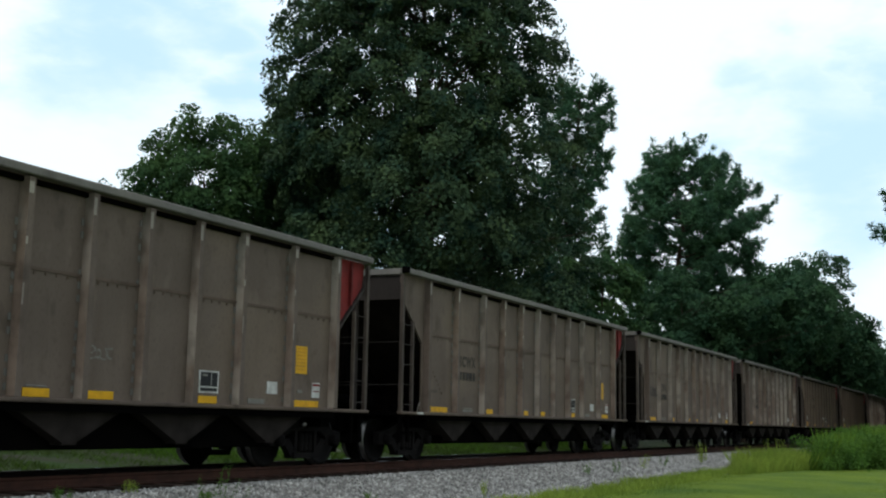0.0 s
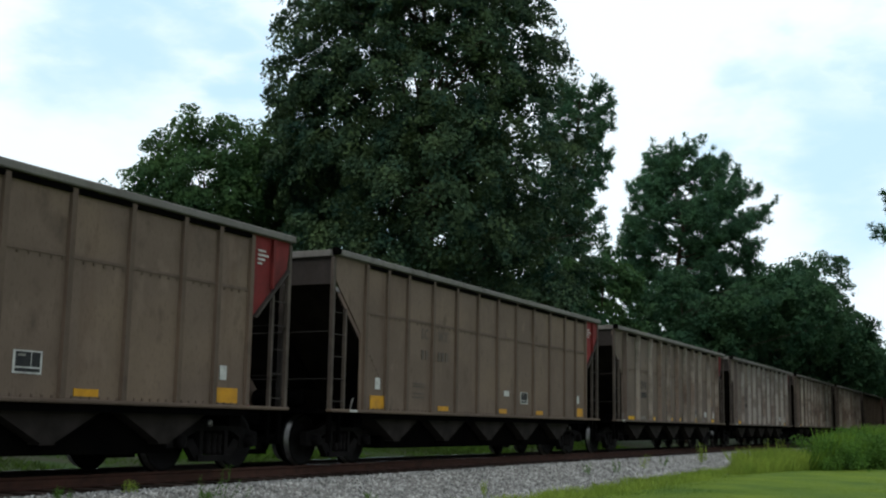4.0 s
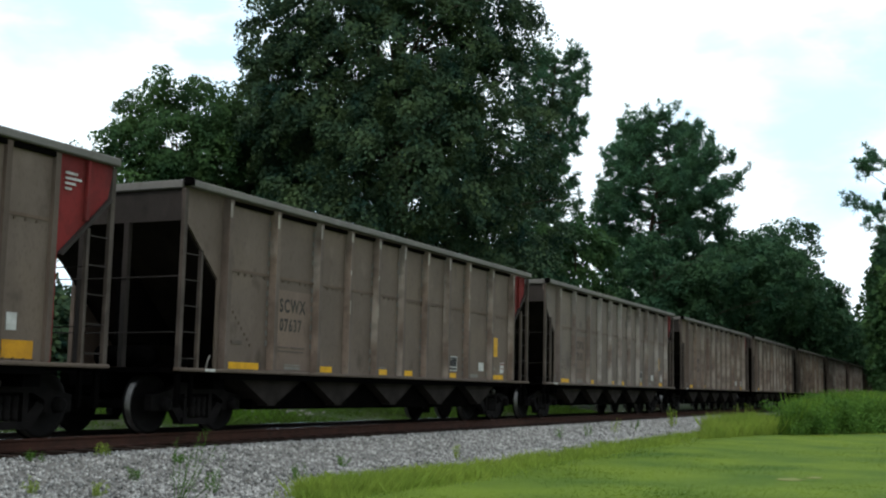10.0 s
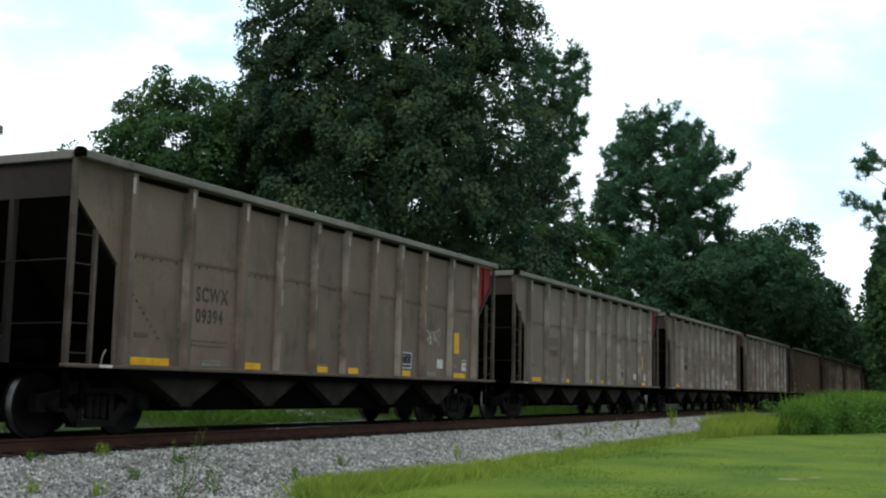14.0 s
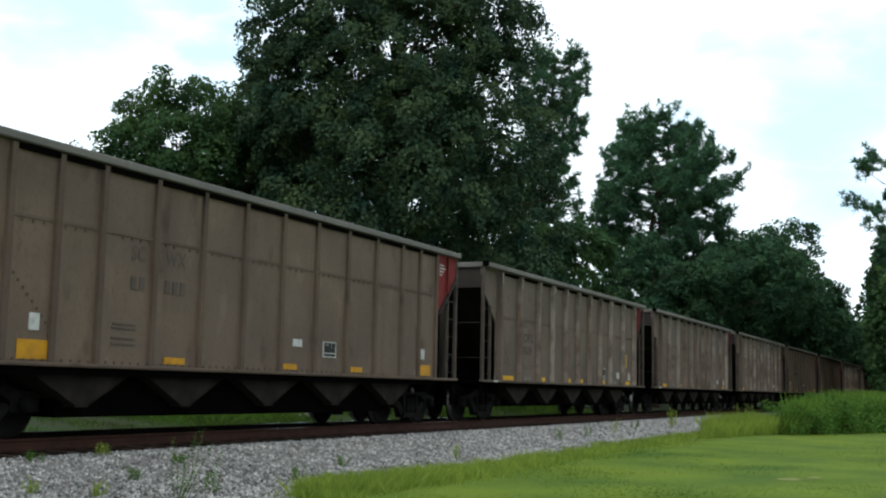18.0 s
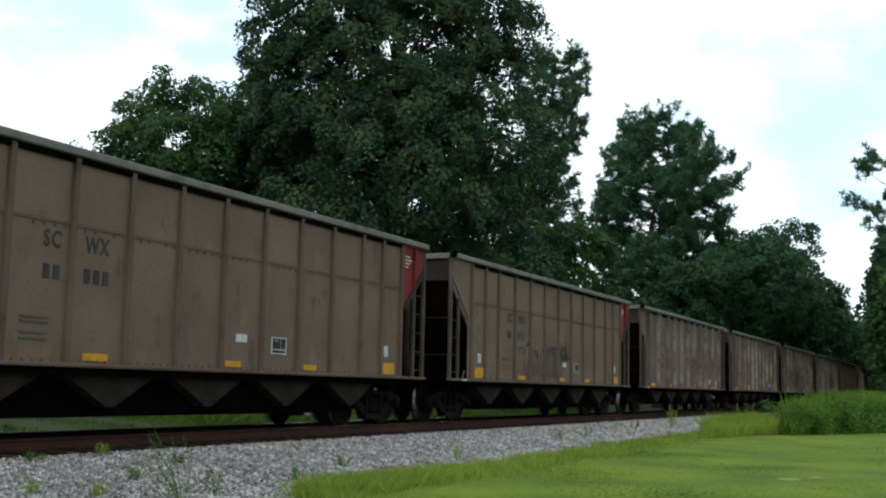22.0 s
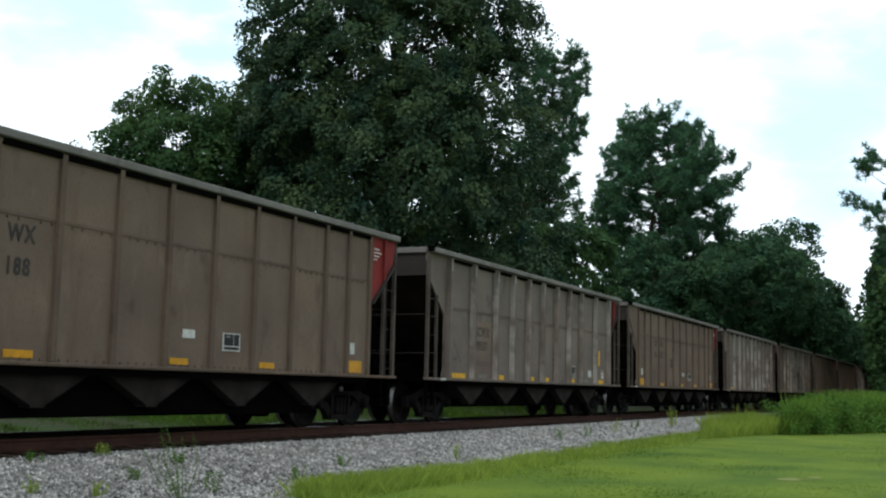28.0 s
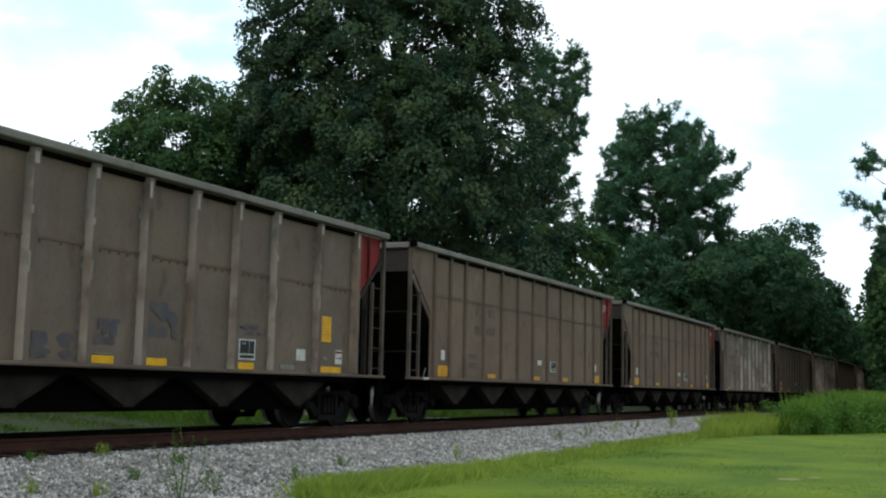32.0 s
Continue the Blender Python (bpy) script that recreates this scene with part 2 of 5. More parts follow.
SOIL = material("grassy_ground", (0.146, 0.214, 0.018), 0.95, 0.0, (0.066, 0.130, 0.014), 0.42, 14.0, bump=0.8, depth=0.05)
# shade on the far bank is put into these darker grass and soil colours
BANKGRASS = material("bank_grass", (0.075, 0.165, 0.014), 0.8, 0.0, (0.050, 0.080, 0.018), 0.4, 9.0, bump=0.0, island=0.4, translucent=0.3)
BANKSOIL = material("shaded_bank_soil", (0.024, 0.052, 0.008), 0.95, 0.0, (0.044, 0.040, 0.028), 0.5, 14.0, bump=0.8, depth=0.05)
GRASS = material("lawn_grass", (0.158, 0.232, 0.020), 0.8, 0.0, (0.072, 0.142, 0.015), 0.42, 9.0, bump=0.0, island=0.08, translucent=0.5)
TALLGRASS = material("tall_grass", (0.330, 0.440, 0.075), 0.75, 0.0, (0.225, 0.340, 0.055), 0.8, 9.0, bump=0.0, island=0.25, translucent=0.5)
WEEDGRASS = material("rank_grass_blade", (0.200, 0.330, 0.040), 0.7, 0.0, (0.105, 0.220, 0.030), 0.8, 9.0, bump=0.0, island=0.35, translucent=0.45)
WEEDLEAF = material("weed_leaf", (0.120, 0.240, 0.040), 0.7, 0.0, (0.062, 0.150, 0.028), 0.8, 9.0, bump=0.0, island=0.35, translucent=0.4)
OAKLEAF = material("oak_leaf", (0.076, 0.119, 0.050), 0.65, 0.0, (0.021, 0.058, 0.046), 0.8, 5.0, bump=0.0, island=0.22, translucent=0.22, spec=0.05)
DEEPLEAF = material("deep_green_leaf", (0.056, 0.118, 0.052), 0.65, 0.0, (0.030, 0.080, 0.046), 0.5, 5.0, bump=0.0, island=0.22, translucent=0.25, spec=0.05)
ASHLEAF = material("light_tree_leaf", (0.082, 0.156, 0.050), 0.65, 0.0, (0.044, 0.106, 0.052), 0.6, 5.0, bump=0.0, island=0.18, translucent=0.3, spec=0.05)
NEEDLE = material("pine_needle", (0.084, 0.182, 0.088), 0.6, 0.0, (0.046, 0.118, 0.074), 0.6, 5.0, bump=0.0, island=0.3, translucent=0.3, spec=0.08)
BARK = material("grey_brown_bark", (0.085, 0.066, 0.050), 0.95, 0.0, (0.045, 0.035, 0.028), 2.0, 18.0, bump=0.9, depth=0.04, stretch=(3, 3, 0.6))
DRYSOIL = material("dry_bare_soil", (0.25, 0.26, 0.10), 0.95, 0.0, (0.17, 0.21, 0.05), 5.0, 40.0, bump=0.6, depth=0.02)


# ---- building helpers ----
def finish(name, bm, mats):
    me = bpy.data.meshes.new(name)
    bm.normal_update()
    bm.to_mesh(me)
    bm.free()
    for m in mats if isinstance(mats, (list, tuple)) else (mats,):
        me.materials.append(m)
    return me


def part(name, bm, mat, parent, label="", loc=None):
    ob = new(name, finish(name, bm, mat) if isinstance(bm, bmesh.types.BMesh) else bm)
    ob.parent = parent
    if loc:
        ob.location = loc
    if label:
        tagged(ob, label)
    return ob


def thing(name, label, category, group="", kind="", loc=(0, 0, 0)):
    ob = new(name)
    ob.location = loc
    return tagged(ob, label, category, group, kind)


def box(x0, x1, y0, y1, z0, z1, bevel=0.0, bm=None):
    bm = bm or bmesh.new()
    v = [bm.verts.new((x, y, z)) for x in (x0, x1) for y in (y0, y1) for z in (z0, z1)]
    faces = [bm.faces.new([v[i] for i in f]) for f in
             ((0, 1, 3, 2), (4, 6, 7, 5), (0, 4, 5, 1), (2, 3, 7, 6), (0, 2, 6, 4), (1, 5, 7, 3))]
    if bevel:
        edges = list({e for f in faces for e in f.edges})
        bmesh.ops.bevel(bm, geom=edges, offset=bevel, segments=1, affect="EDGES")
    return bm


def prism(points, y0, y1, bm=None, bevel=0.0):
    """A polygon in x, z pushed from y0 to y1."""
    bm = bm or bmesh.new()
    a = [bm.verts.new((x, y0, z)) for x, z in points]
    b = [bm.verts.new((x, y1, z)) for x, z in points]
    n = len(points)
    faces = [bm.faces.new(a), bm.faces.new(b[::-1])]
    for i in range(n):
        faces.append(bm.faces.new((a[i], b[i], b[(i + 1) % n], a[(i + 1) % n])))
    bmesh.ops.recalc_face_normals(bm, faces=faces)
    if bevel:
        bmesh.ops.bevel(bm, geom=list({e for f in faces for e in f.edges}), offset=bevel, segments=1, affect="EDGES")
    return bm


def tube(path, radii, sides=6, bm=None):
    """A tapered tube along a path of points."""
    bm = bm or bmesh.new()
    rings = []
    for i, p in enumerate(path):
        p = Vector(p)
        d = (Vector(path[min(i + 1, len(path) - 1)]) - Vector(path[max(i - 1, 0)])).normalized()
        u = d.orthogonal().normalized()
        w = d.cross(u)
        r = radii[i] if isinstance(radii, (list, tuple)) else radii
        rings.append([bm.verts.new(p + (u * math.cos(a) + w * math.sin(a)) * r)
                      for a in (2 * math.pi * k / sides for k in range(sides))])
    for a, b in zip(rings, rings[1:]):
        for k in range(sides):
            bm.faces.new((a[k], a[(k + 1) % sides], b[(k + 1) % sides], b[k]))
    bm.faces.new(rings[0][::-1])
    bm.faces.new(rings[-1])
    return bm


def lathe_y(profile, sides=32, bm=None, mats=None):
    """A profile of (y, radius) turned about the y axis."""
    bm = bm or bmesh.new()
    rings = [[bm.verts.new((r * math.cos(2 * math.pi * k / sides), y, r * math.sin(2 * math.pi * k / sides)))
              for k in range(sides)] for y, r in profile]
    for i, (a, b) in enumerate(zip(rings, rings[1:])):
        for k in range(sides):
            f = bm.faces.new((a[k], b[k], b[(k + 1) % sides], a[(k + 1) % sides]))
            f.material_index = mats[i] if mats else 0
            f.smooth = True
    bm.faces.new(rings[0])
    bm.faces.new(rings[-1][::-1])
    return bm


def sheet_mesh(name, verts, faces, mat):
    me = bpy.data.meshes.new(name)
    me.from_pydata(verts, [], faces)
    me.materials.append(mat)
    return me


def quads_mesh(name, corners, mat):
    """corners: array (n, k, 3) of n loose faces with k corners."""
    n, k, _ = corners.shape
    me = bpy.data.meshes.new(name)
    me.vertices.add(n * k)
    me.vertices.foreach_set("co", corners.astype(np.float32).ravel())
    me.loops.add(n * k)
    me.loops.foreach_set("vertex_index", np.arange(n * k, dtype=np.int32))
    me.polygons.add(n)
    me.polygons.foreach_set("loop_start", np.arange(0, n * k, k, dtype=np.int32))
    me.materials.append(mat)
    me.update(calc_edges=True)
    return me


def text_mesh(body, height, mat):
    """Letters of a given capital height on the plane y = 0, facing -y, from the origin to +x."""
    cu = bpy.data.curves.new("lettering", "FONT")
    cu.body, cu.size, cu.extrude, cu.offset = body, height / 0.73, 0.001, 0.010
    cu.space_character, cu.resolution_u = 1.22, 3
    ob = bpy.data.objects.new("lettering", cu)
    me = bpy.data.meshes.new_from_object(ob)
    bpy.data.objects.remove(ob)
    me.transform(Matrix.Rotation(radians(90), 4, "X") @ Matrix.Diagonal((0.80, 1, 1, 1)))
    me.materials.clear()
    me.materials.append(mat)
    return me


# ---- ground, ballast and track ----
def build_ground():
    xs = [-2500, -400, -100] + list(range(-60, 260, 10)) + [400, 900, 2500]
    prof = [(-2500, -0.62), (-300, -0.62), (-60, -0.62), (-30, -0.62), (-16, -0.62), (-12, -0.62), (-8, -0.61), (-5.5, -0.62), (-4.75, -0.64), (-4.2, -0.69), (-3.3, -0.74),
            (-2.6, -0.76), (2.6, -0.72), (3.6, -0.55), (5.0, -0.30), (8.0, -0.10), (14.0, 0.05), (30, 0.2), (300, 0.2), (2500, 0.2)]
    verts, faces = [], []
    for x in xs:
        for y, z in prof:
            bumpy = 0.05 * noise.noise((x * 0.13, y * 0.3, 0)) if abs(y) > 4 and abs(y) < 60 else 0
            verts.append((x, y, z + bumpy))
    n = len(prof)
    for i in range(len(xs) - 1):
        for j in range(n - 1):
            a = i * n + j
            faces.append((a, a + n, a + n + 1, a + 1))
    me = sheet_mesh("ground", verts, faces, SOIL)
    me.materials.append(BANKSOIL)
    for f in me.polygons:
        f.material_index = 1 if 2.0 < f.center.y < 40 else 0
    tagged(new("ground", me), "grassy lawn and verge beside the railway", "ground", kind="structure")


def build_ballast():
    xs = list(np.linspace(-60, 250, 156)) + [600, 1200]
    prof = [(-5.3, -0.74), (-4.75, -0.655), (-4.2, -0.63), (-3.5, -0.60), (-2.9, -0.50), (-2.3, -0.36), (-1.85, -0.235), (-1.4, -0.215), (0, -0.22), (1.4, -0.215), (1.9, -0.25), (2.6, -0.42), (3.6, -0.62)]
    verts, faces = [], []
    for x in xs:
        edge = float(np.interp(x, [8, 12.2, 13.2, 18, 26, 34, 47, 60], [-5.2, -5.0, -4.5, -4.35, -3.9, -3.6, -3.4, -3.4]))
        for k, (y, z) in enumerate(prof):
            y = (edge - 0.45, edge, edge * 0.6 - 1.4, -3.15)[k] if k < 4 else y
            verts.append((x, y + 0.07 * noise.noise((x * 0.7, y, 3)), z + 0.03 * noise.noise((x * 0.9, y * 2, 0))))
    n = len(prof)
    for i in range(len(xs) - 1):
        for j in range(n - 1):
            a = i * n + j
            faces.append((a, a + n, a + n + 1, a + 1))
    bed = tagged(new("ballast_bed", sheet_mesh("ballast_bed", verts, faces, BED)), "grey crushed stone ballast bed under the track", "ballast", kind="structure")
    # loose stones on the near shoulder
    rng = np.random.default_rng(5)
    count = 40000
    u = rng.random(count)
    x = 8.5 + 46 * u ** 1.5
    edge = np.interp(x, [8, 12.2, 13.2, 18, 26, 34, 47, 60], [-5.2, -5.0, -4.5, -4.35, -3.9, -3.6, -3.4, -3.4]) + 0.12 * np.sin(x * 0.9)
    y = edge + (-1.35 - edge) * rng.random(count)
    z = np.interp(y, [p[0] for p in prof], [p[1] for p in prof])
    size = rng.uniform(0.015, 0.035, count) * (1 + 0.35 * (x - 8.5) / 46)
    octa = np.array([(1, 0, 0), (-1, 0, 0), (0, 1, 0), (0, -1, 0), (0, 0, 1), (0, 0, -1)], float)
    tri = np.array([(0, 2, 4), (2, 1, 4), (1, 3, 4), (3, 0, 4), (2, 0, 5), (1, 2, 5), (3, 1, 5), (0, 3, 5)])
    q = rng.normal(size=(count, 4))
    q /= np.linalg.norm(q, axis=1)[:, None]
    w, a, b, c = q.T
    rot = np.stack([np.stack([1 - 2 * (b * b + c * c), 2 * (a * b - c * w), 2 * (a * c + b * w)], 1),
                    np.stack([2 * (a * b + c * w), 1 - 2 * (a * a + c * c), 2 * (b * c - a * w)], 1),
                    np.stack([2 * (a * c - b * w), 2 * (b * c + a * w), 1 - 2 * (a * a + b * b)], 1)], 1)
    pts = octa[None] * rng.uniform(0.6, 1.25, (count, 6, 1)) * size[:, None, None]
    pts = np.einsum("nij,nkj->nki", rot, pts) + np.stack([x, y, z + size * 0.35], 1)[:, None]
    me = bpy.data.meshes.new("stones")
    verts = pts.reshape(-1, 3)
    faces = (tri[None] + (np.arange(count) * 6)[:, None, None]).reshape(-1, 3)
    me.vertices.add(len(verts))
    me.vertices.foreach_set("co", verts.astype(np.float32).ravel())
    me.loops.add(faces.size)
    me.loops.foreach_set("vertex_index", faces.astype(np.int32).ravel())
    me.polygons.add(len(faces))
    me.polygons.foreach_set("loop_start", np.arange(0, faces.size, 3, dtype=np.int32))
    me.materials.append(STONE)
    me.update(calc_edges=True)
    tagged(new("ballast_stones", me), "loose grey crushed stones on the ballast shoulder", "ballast", kind="stuff")


def build_track():
    track = thing("railway_track", "rusty steel railway track on dark wooden ties", "railway track", kind="structure")
    prof = [(-0.075, -0.172), (0.075, -0.172), (0.075, -0.158), (0.02, -0.145), (0.009, -0.12), (0.009, -0.05), (0.034, -0.036),
            (0.036, -0.008), (0.026, 0.0), (-0.026, 0.0), (-0.036, -0.008), (-0.034, -0.036), (-0.009, -0.05), (-0.009, -0.12), (-0.02, -0.145), (-0.075, -0.158)]
    for side in (-0.7525, 0.7525):
        bm = bmesh.new()
        a = [bm.verts.new((-60, y + side, z)) for y, z in prof]
        b = [bm.verts.new((1200, y + side, z)) for y, z in prof]
        for i in range(len(prof)):
            j = (i + 1) % len(prof)
            f = bm.faces.new((a[i], b[i], b[j], a[j]))
            f.material_index = 1 if i == 8 else 0
        bmesh.ops.recalc_face_normals(bm, faces=bm.faces)
        part("rail", bm, (RAIL if side < 0 else SHADED_RAIL, RAILTOP), track)
    tie = finish("tie", box(-0.115, 0.115, -1.3, 1.3, -0.34, -0.172, 0.008), TIE)
    plate = finish("tie_plate", box(-0.09, 0.09, -0.14, 0.14, -0.172, -0.160), RAIL)
    for k in range(190):
        x = 2.0 + k * 0.54
        t = part("tie", tie, None, track, loc=(x + random.uniform(-0.02, 0.02), random.uniform(-0.04, 0.04), 0))
        t.rotation_euler[2] = random.uniform(-0.015, 0.015)
        if k < 48:
            for side in (-0.7525, 0.7525):
                part("tie_plate", plate, None, t, loc=(0, side, 0.003))


def build_rubble():
    """Pale broken stone lying in the grass beyond the track."""
    rng = np.random.default_rng(17)
    n = 240
    x = 27 + 12 * rng.random(n)
    y = 7.0 + (x - 24) * 0.30 + rng.normal(size=n) * 0.9
    z = np.interp(y, [3.6, 5.0, 8.0, 14.0], [-0.55, -0.30, -0.10, 0.05])
    bm = bmesh.new()
    for px, py, pz in zip(x, y, z):
        r = rng.uniform(0.05, 0.16)
        ring = [bm.verts.new((px + r * math.cos(a) * rng.uniform(0.7, 1.2), py + r * math.sin(a) * rng.uniform(0.7, 1.2), pz + rng.uniform(-0.02, 0.05) * 1.5)) for a in (0.3, 1.5, 2.8, 4.0, 5.2)]
        top = bm.verts.new((px, py, pz + r * rng.uniform(0.6, 1.1)))
        for k in range(5):
            bm.faces.new((ring[k], ring[(k + 1) % 5], top))
    tagged(new("rubble", finish("rubble", bm, BED)), "pale broken stone lying in the rough grass", "rubble", kind="stuff")


build_ground()
build_rubble()
build_ballast()
build_track()


# ---- trees and plants ----
def leaf_cloud(rng, centres, radii, per, size, flat=0.75, up=0.35):
    """Kite-shaped leaves scattered about clump centres."""
    n = len(centres) * per
    c = np.repeat(centres, per, 0)
    r = np.repeat(radii, per)[:, None]
    d = rng.normal(size=(n, 3))
    d /= np.linalg.norm(d, axis=1)[:, None]
    p = c + d * r * rng.random((n, 1)) ** 0.45 * np.array([1, 1, flat])
    a = rng.normal(size=(n, 3))
    a[:, 2] -= 0.35
    a /= np.linalg.norm(a, axis=1)[:, None]
    nn = rng.normal(size=(n, 3))
    nn[:, 2] += up * 3
    b = np.cross(nn, a)
    b /= np.linalg.norm(b, axis=1)[:, None] + 1e-9
    s = size * rng.uniform(0.6, 1.35, (n, 1))
    return np.stack([p - a * s * 0.55, p + b * s * 0.36, p + a * s * 0.55, p - b * s * 0.36], 1)


def unit(v):
    return v / (np.linalg.norm(v, axis=1)[:, None] + 1e-9)


def spray_cloud(rng, centres, ways, radii, per, size, loose=0.6, droop=0.5):
    """Leaves in flattened sprays that face outwards and up, hanging at the tips."""
    n = len(centres) * per
    way = np.repeat(unit(ways * 0.75 + np.array([0, 0, 0.75])), per, 0)
    r = np.repeat(radii, per)[:, None]
    d = unit(rng.normal(size=(n, 3))) * rng.random((n, 1)) ** 0.42
    d -= way * (np.sum(d * way, 1)[:, None] * 0.45)
    d[:, 2] -= droop * 0.5 * np.sum(d * d, 1)
    p = np.repeat(centres, per, 0) + d * r
    nn = unit(way + rng.normal(size=(n, 3)) * loose)
    a = unit(np.cross(nn, rng.normal(size=(n, 3))) + np.array([0, 0, -0.3]))
    b = unit(np.cross(nn, a))
    s = size * rng.uniform(0.6, 1.35, (n, 1))
    return np.stack([p - a * s * 0.55, p + b * s * 0.36, p + a * s * 0.55, p - b * s * 0.36], 1)


def broadleaf(name, label, at, height, lobes, clumps, per, leaf, mat, seed, trunk_r=0.35, clump_r=(0.45, 0.95), every=14, thin=1.0, fork=1):
    """A tree from lobes: (dx, dy, z, rx, ry, rz) ellipsoids of foliage on limbs, their sprays mostly on the outside."""
    rng = np.random.default_rng(seed)
    tree = thing(name, label, "tree", loc=at)
    bend = rng.uniform(-0.4, 0.4, 2)
    for q in range(fork):
        lean = rng.uniform(-1.6, 1.6, 2) if q else bend
        path = [(lean[0] * (k / 6) ** 2, lean[1] * (k / 6) ** 2, -0.3 + height * 0.82 * k / 6) for k in range(7)]
        girth = trunk_r if q == 0 else trunk_r * 0.45
        part("trunk" if q == 0 else "limb", tube(path, [girth * (1.25 if k == 0 else 1) * (1 - 0.86 * k / 6) for k in range(7)], 9), BARK, tree)
    vol = np.array([l[3] * l[4] * l[5] for l in lobes]) ** 0.75
    vol /= vol.sum()
    centres, ways = [], []
    for l, share in zip(lobes, vol):
        k = max(4, int(clumps * share))
        d = unit(rng.normal(size=(k, 3)))
        c = np.array(l[:3]) + d * np.array(l[3:]) * (0.48 + 0.52 * rng.random((k, 1)) ** 0.6)
        c += rng.normal(size=c.shape) * 0.18
        centres.append(c)
        ways.append(d)
        for q in c[: max(3, k // every)]:
            z0 = float(np.clip(q[2] - rng.uniform(1.2, 3.5), height * 0.12, height * 0.72))
            f = z0 / (height * 0.82)
            start = Vector((bend[0] * f * f, bend[1] * f * f, z0))
            end = Vector(q)
            mid = start.lerp(end, 0.5) + Vector((rng.normal() * 0.3, rng.normal() * 0.3, 0.35 + rng.random() * 0.4))
            r0 = trunk_r * 0.32 * (1 - 0.6 * f)
            part("branch", tube([start, mid, end], [r0, r0 * 0.55, 0.015], 5), BARK, tree)
    centres, ways = np.concatenate(centres), np.concatenate(ways)
    # the upper half may be thinner, so that the sky shows through it
    keep = (centres[:, 2] > 0.4) & ((centres[:, 2] < height * 0.52) | (rng.random(len(centres)) < thin))
    centres, ways = centres[keep], ways[keep]
    radii = rng.uniform(*clump_r, len(centres))
    part("crown", quads_mesh("crown", spray_cloud(rng, centres, ways, radii, per, leaf), mat), None, tree)
    return tree


def pine(name, label, at, height, radius, bare, seed, boughs=46, skew=0.0, spread=2.6, tuft=0.30, fill=1.0):
    """A loblolly-like pine: straight trunk, rising boughs with twigs, a ball of needles on every twig."""
    rng = np.random.default_rng(seed)
    tree = thing(name, label, "tree", loc=at)
    path = [(rng.normal() * 0.05 * k, rng.normal() * 0.05 * k, -0.3 + (height - 0.5) * k / 8) for k in range(9)]
    part("trunk", tube(path, [0.34 * (1 - 0.90 * k / 8) + 0.015 for k in range(9)], 8), BARK, tree)
    px, py, pz = zip(*path)
    tips = []
    turn = rng.uniform(0, 6.28)
    for k in range(boughs):
        f = (k + rng.uniform(0.1, 0.9)) / boughs
        z = bare + (height - 0.8 - bare) * f ** 0.85
        turn += 2.4 + rng.normal() * 0.35
        below = height - z
        ln = min(radius, spread * math.sqrt(below)) * rng.uniform(0.82, 1.04) * (1 + skew * math.cos(turn - 5.2))
        rise = -0.08 + 0.34 * f + rng.normal() * 0.05
        s = Vector((float(np.interp(z, pz, px)), float(np.interp(z, pz, py)), z))
        out = Vector((math.cos(turn), math.sin(turn), 0))
        m = s + out * ln * 0.55 + Vector((0, 0, ln * rise * 0.45))
        e = s + out * ln + Vector((0, 0, ln * (rise + 0.16)))
        part("bough", tube([s, m, e], [0.085 * (1 - 0.6 * f), 0.05 * (1 - 0.5 * f), 0.012], 5), BARK, tree)
        side = Vector((-out.y, out.x, 0))
        for j in range(max(6, int(ln * 4.2 * fill))):
            q = 0.22 + 0.80 * rng.random() ** 0.70
            base = s.lerp(m, q / 0.55) if q < 0.55 else m.lerp(e, (q - 0.55) / 0.45)
            wide = (ln * 0.50 * (1.12 - q) + 0.25) * rng.uniform(0.1, 1.0) * (1 if j % 2 else -1)
            twig = base + side * wide + out * abs(wide) * 0.5 + Vector((0, 0, rng.uniform(-0.25, 1.05)))
            steps = max(2, int((twig - base).length / 0.36))
            for i in range(steps):
                g = base.lerp(twig, (i + 1) / steps)
                tips.append((g.x + rng.normal() * 0.10, g.y + rng.normal() * 0.10, g.z + rng.normal() * 0.08))
    for k in range(14):
        tips.append((px[-1] + rng.normal() * 0.35, py[-1] + rng.normal() * 0.35, height - 0.5 + rng.normal() * 0.3))
    c = np.array(tips)
    per = 24
    n = len(c) * per
    d = rng.normal(size=(n, 3))
    d[:, 2] += 0.55
    d = unit(d)
    o = np.repeat(c, per, 0) + d * 0.03 + np.repeat(rng.normal(size=(len(c), 3)) * 0.05, per, 0)
    b = unit(np.cross(d, rng.normal(size=(n, 3))))
    ln = rng.uniform(0.7, 1.25, (n, 1)) * tuft
    part("crown", quads_mesh("crown", np.stack([o - b * 0.032, o + b * 0.032, o + d * ln + b * 0.022, o + d * ln - b * 0.022], 1), NEEDLE), None, tree)
    return tree


def blades(name, label, mat, rng, x, y, z, height, width, lean=0.35):
    n = len(x)
    a = rng.uniform(0, 2 * math.pi, n)
    side = np.stack([np.cos(a), np.sin(a), np.zeros(n)], 1) * width[:, None] * 0.5
    tip = np.stack([rng.normal(size=n) * lean, rng.normal(size=n) * lean, np.ones(n)], 1) * height[:, None]
    p = np.stack([x, y, z - 0.02], 1)
    me = quads_mesh(name, np.stack([p - side, p + side, p + tip * 0.6 + side * 0.6 + tip * [0.1, 0.1, 0], p + tip], 1), mat)
    return tagged(new(name, me), label, "grass", kind="stuff")


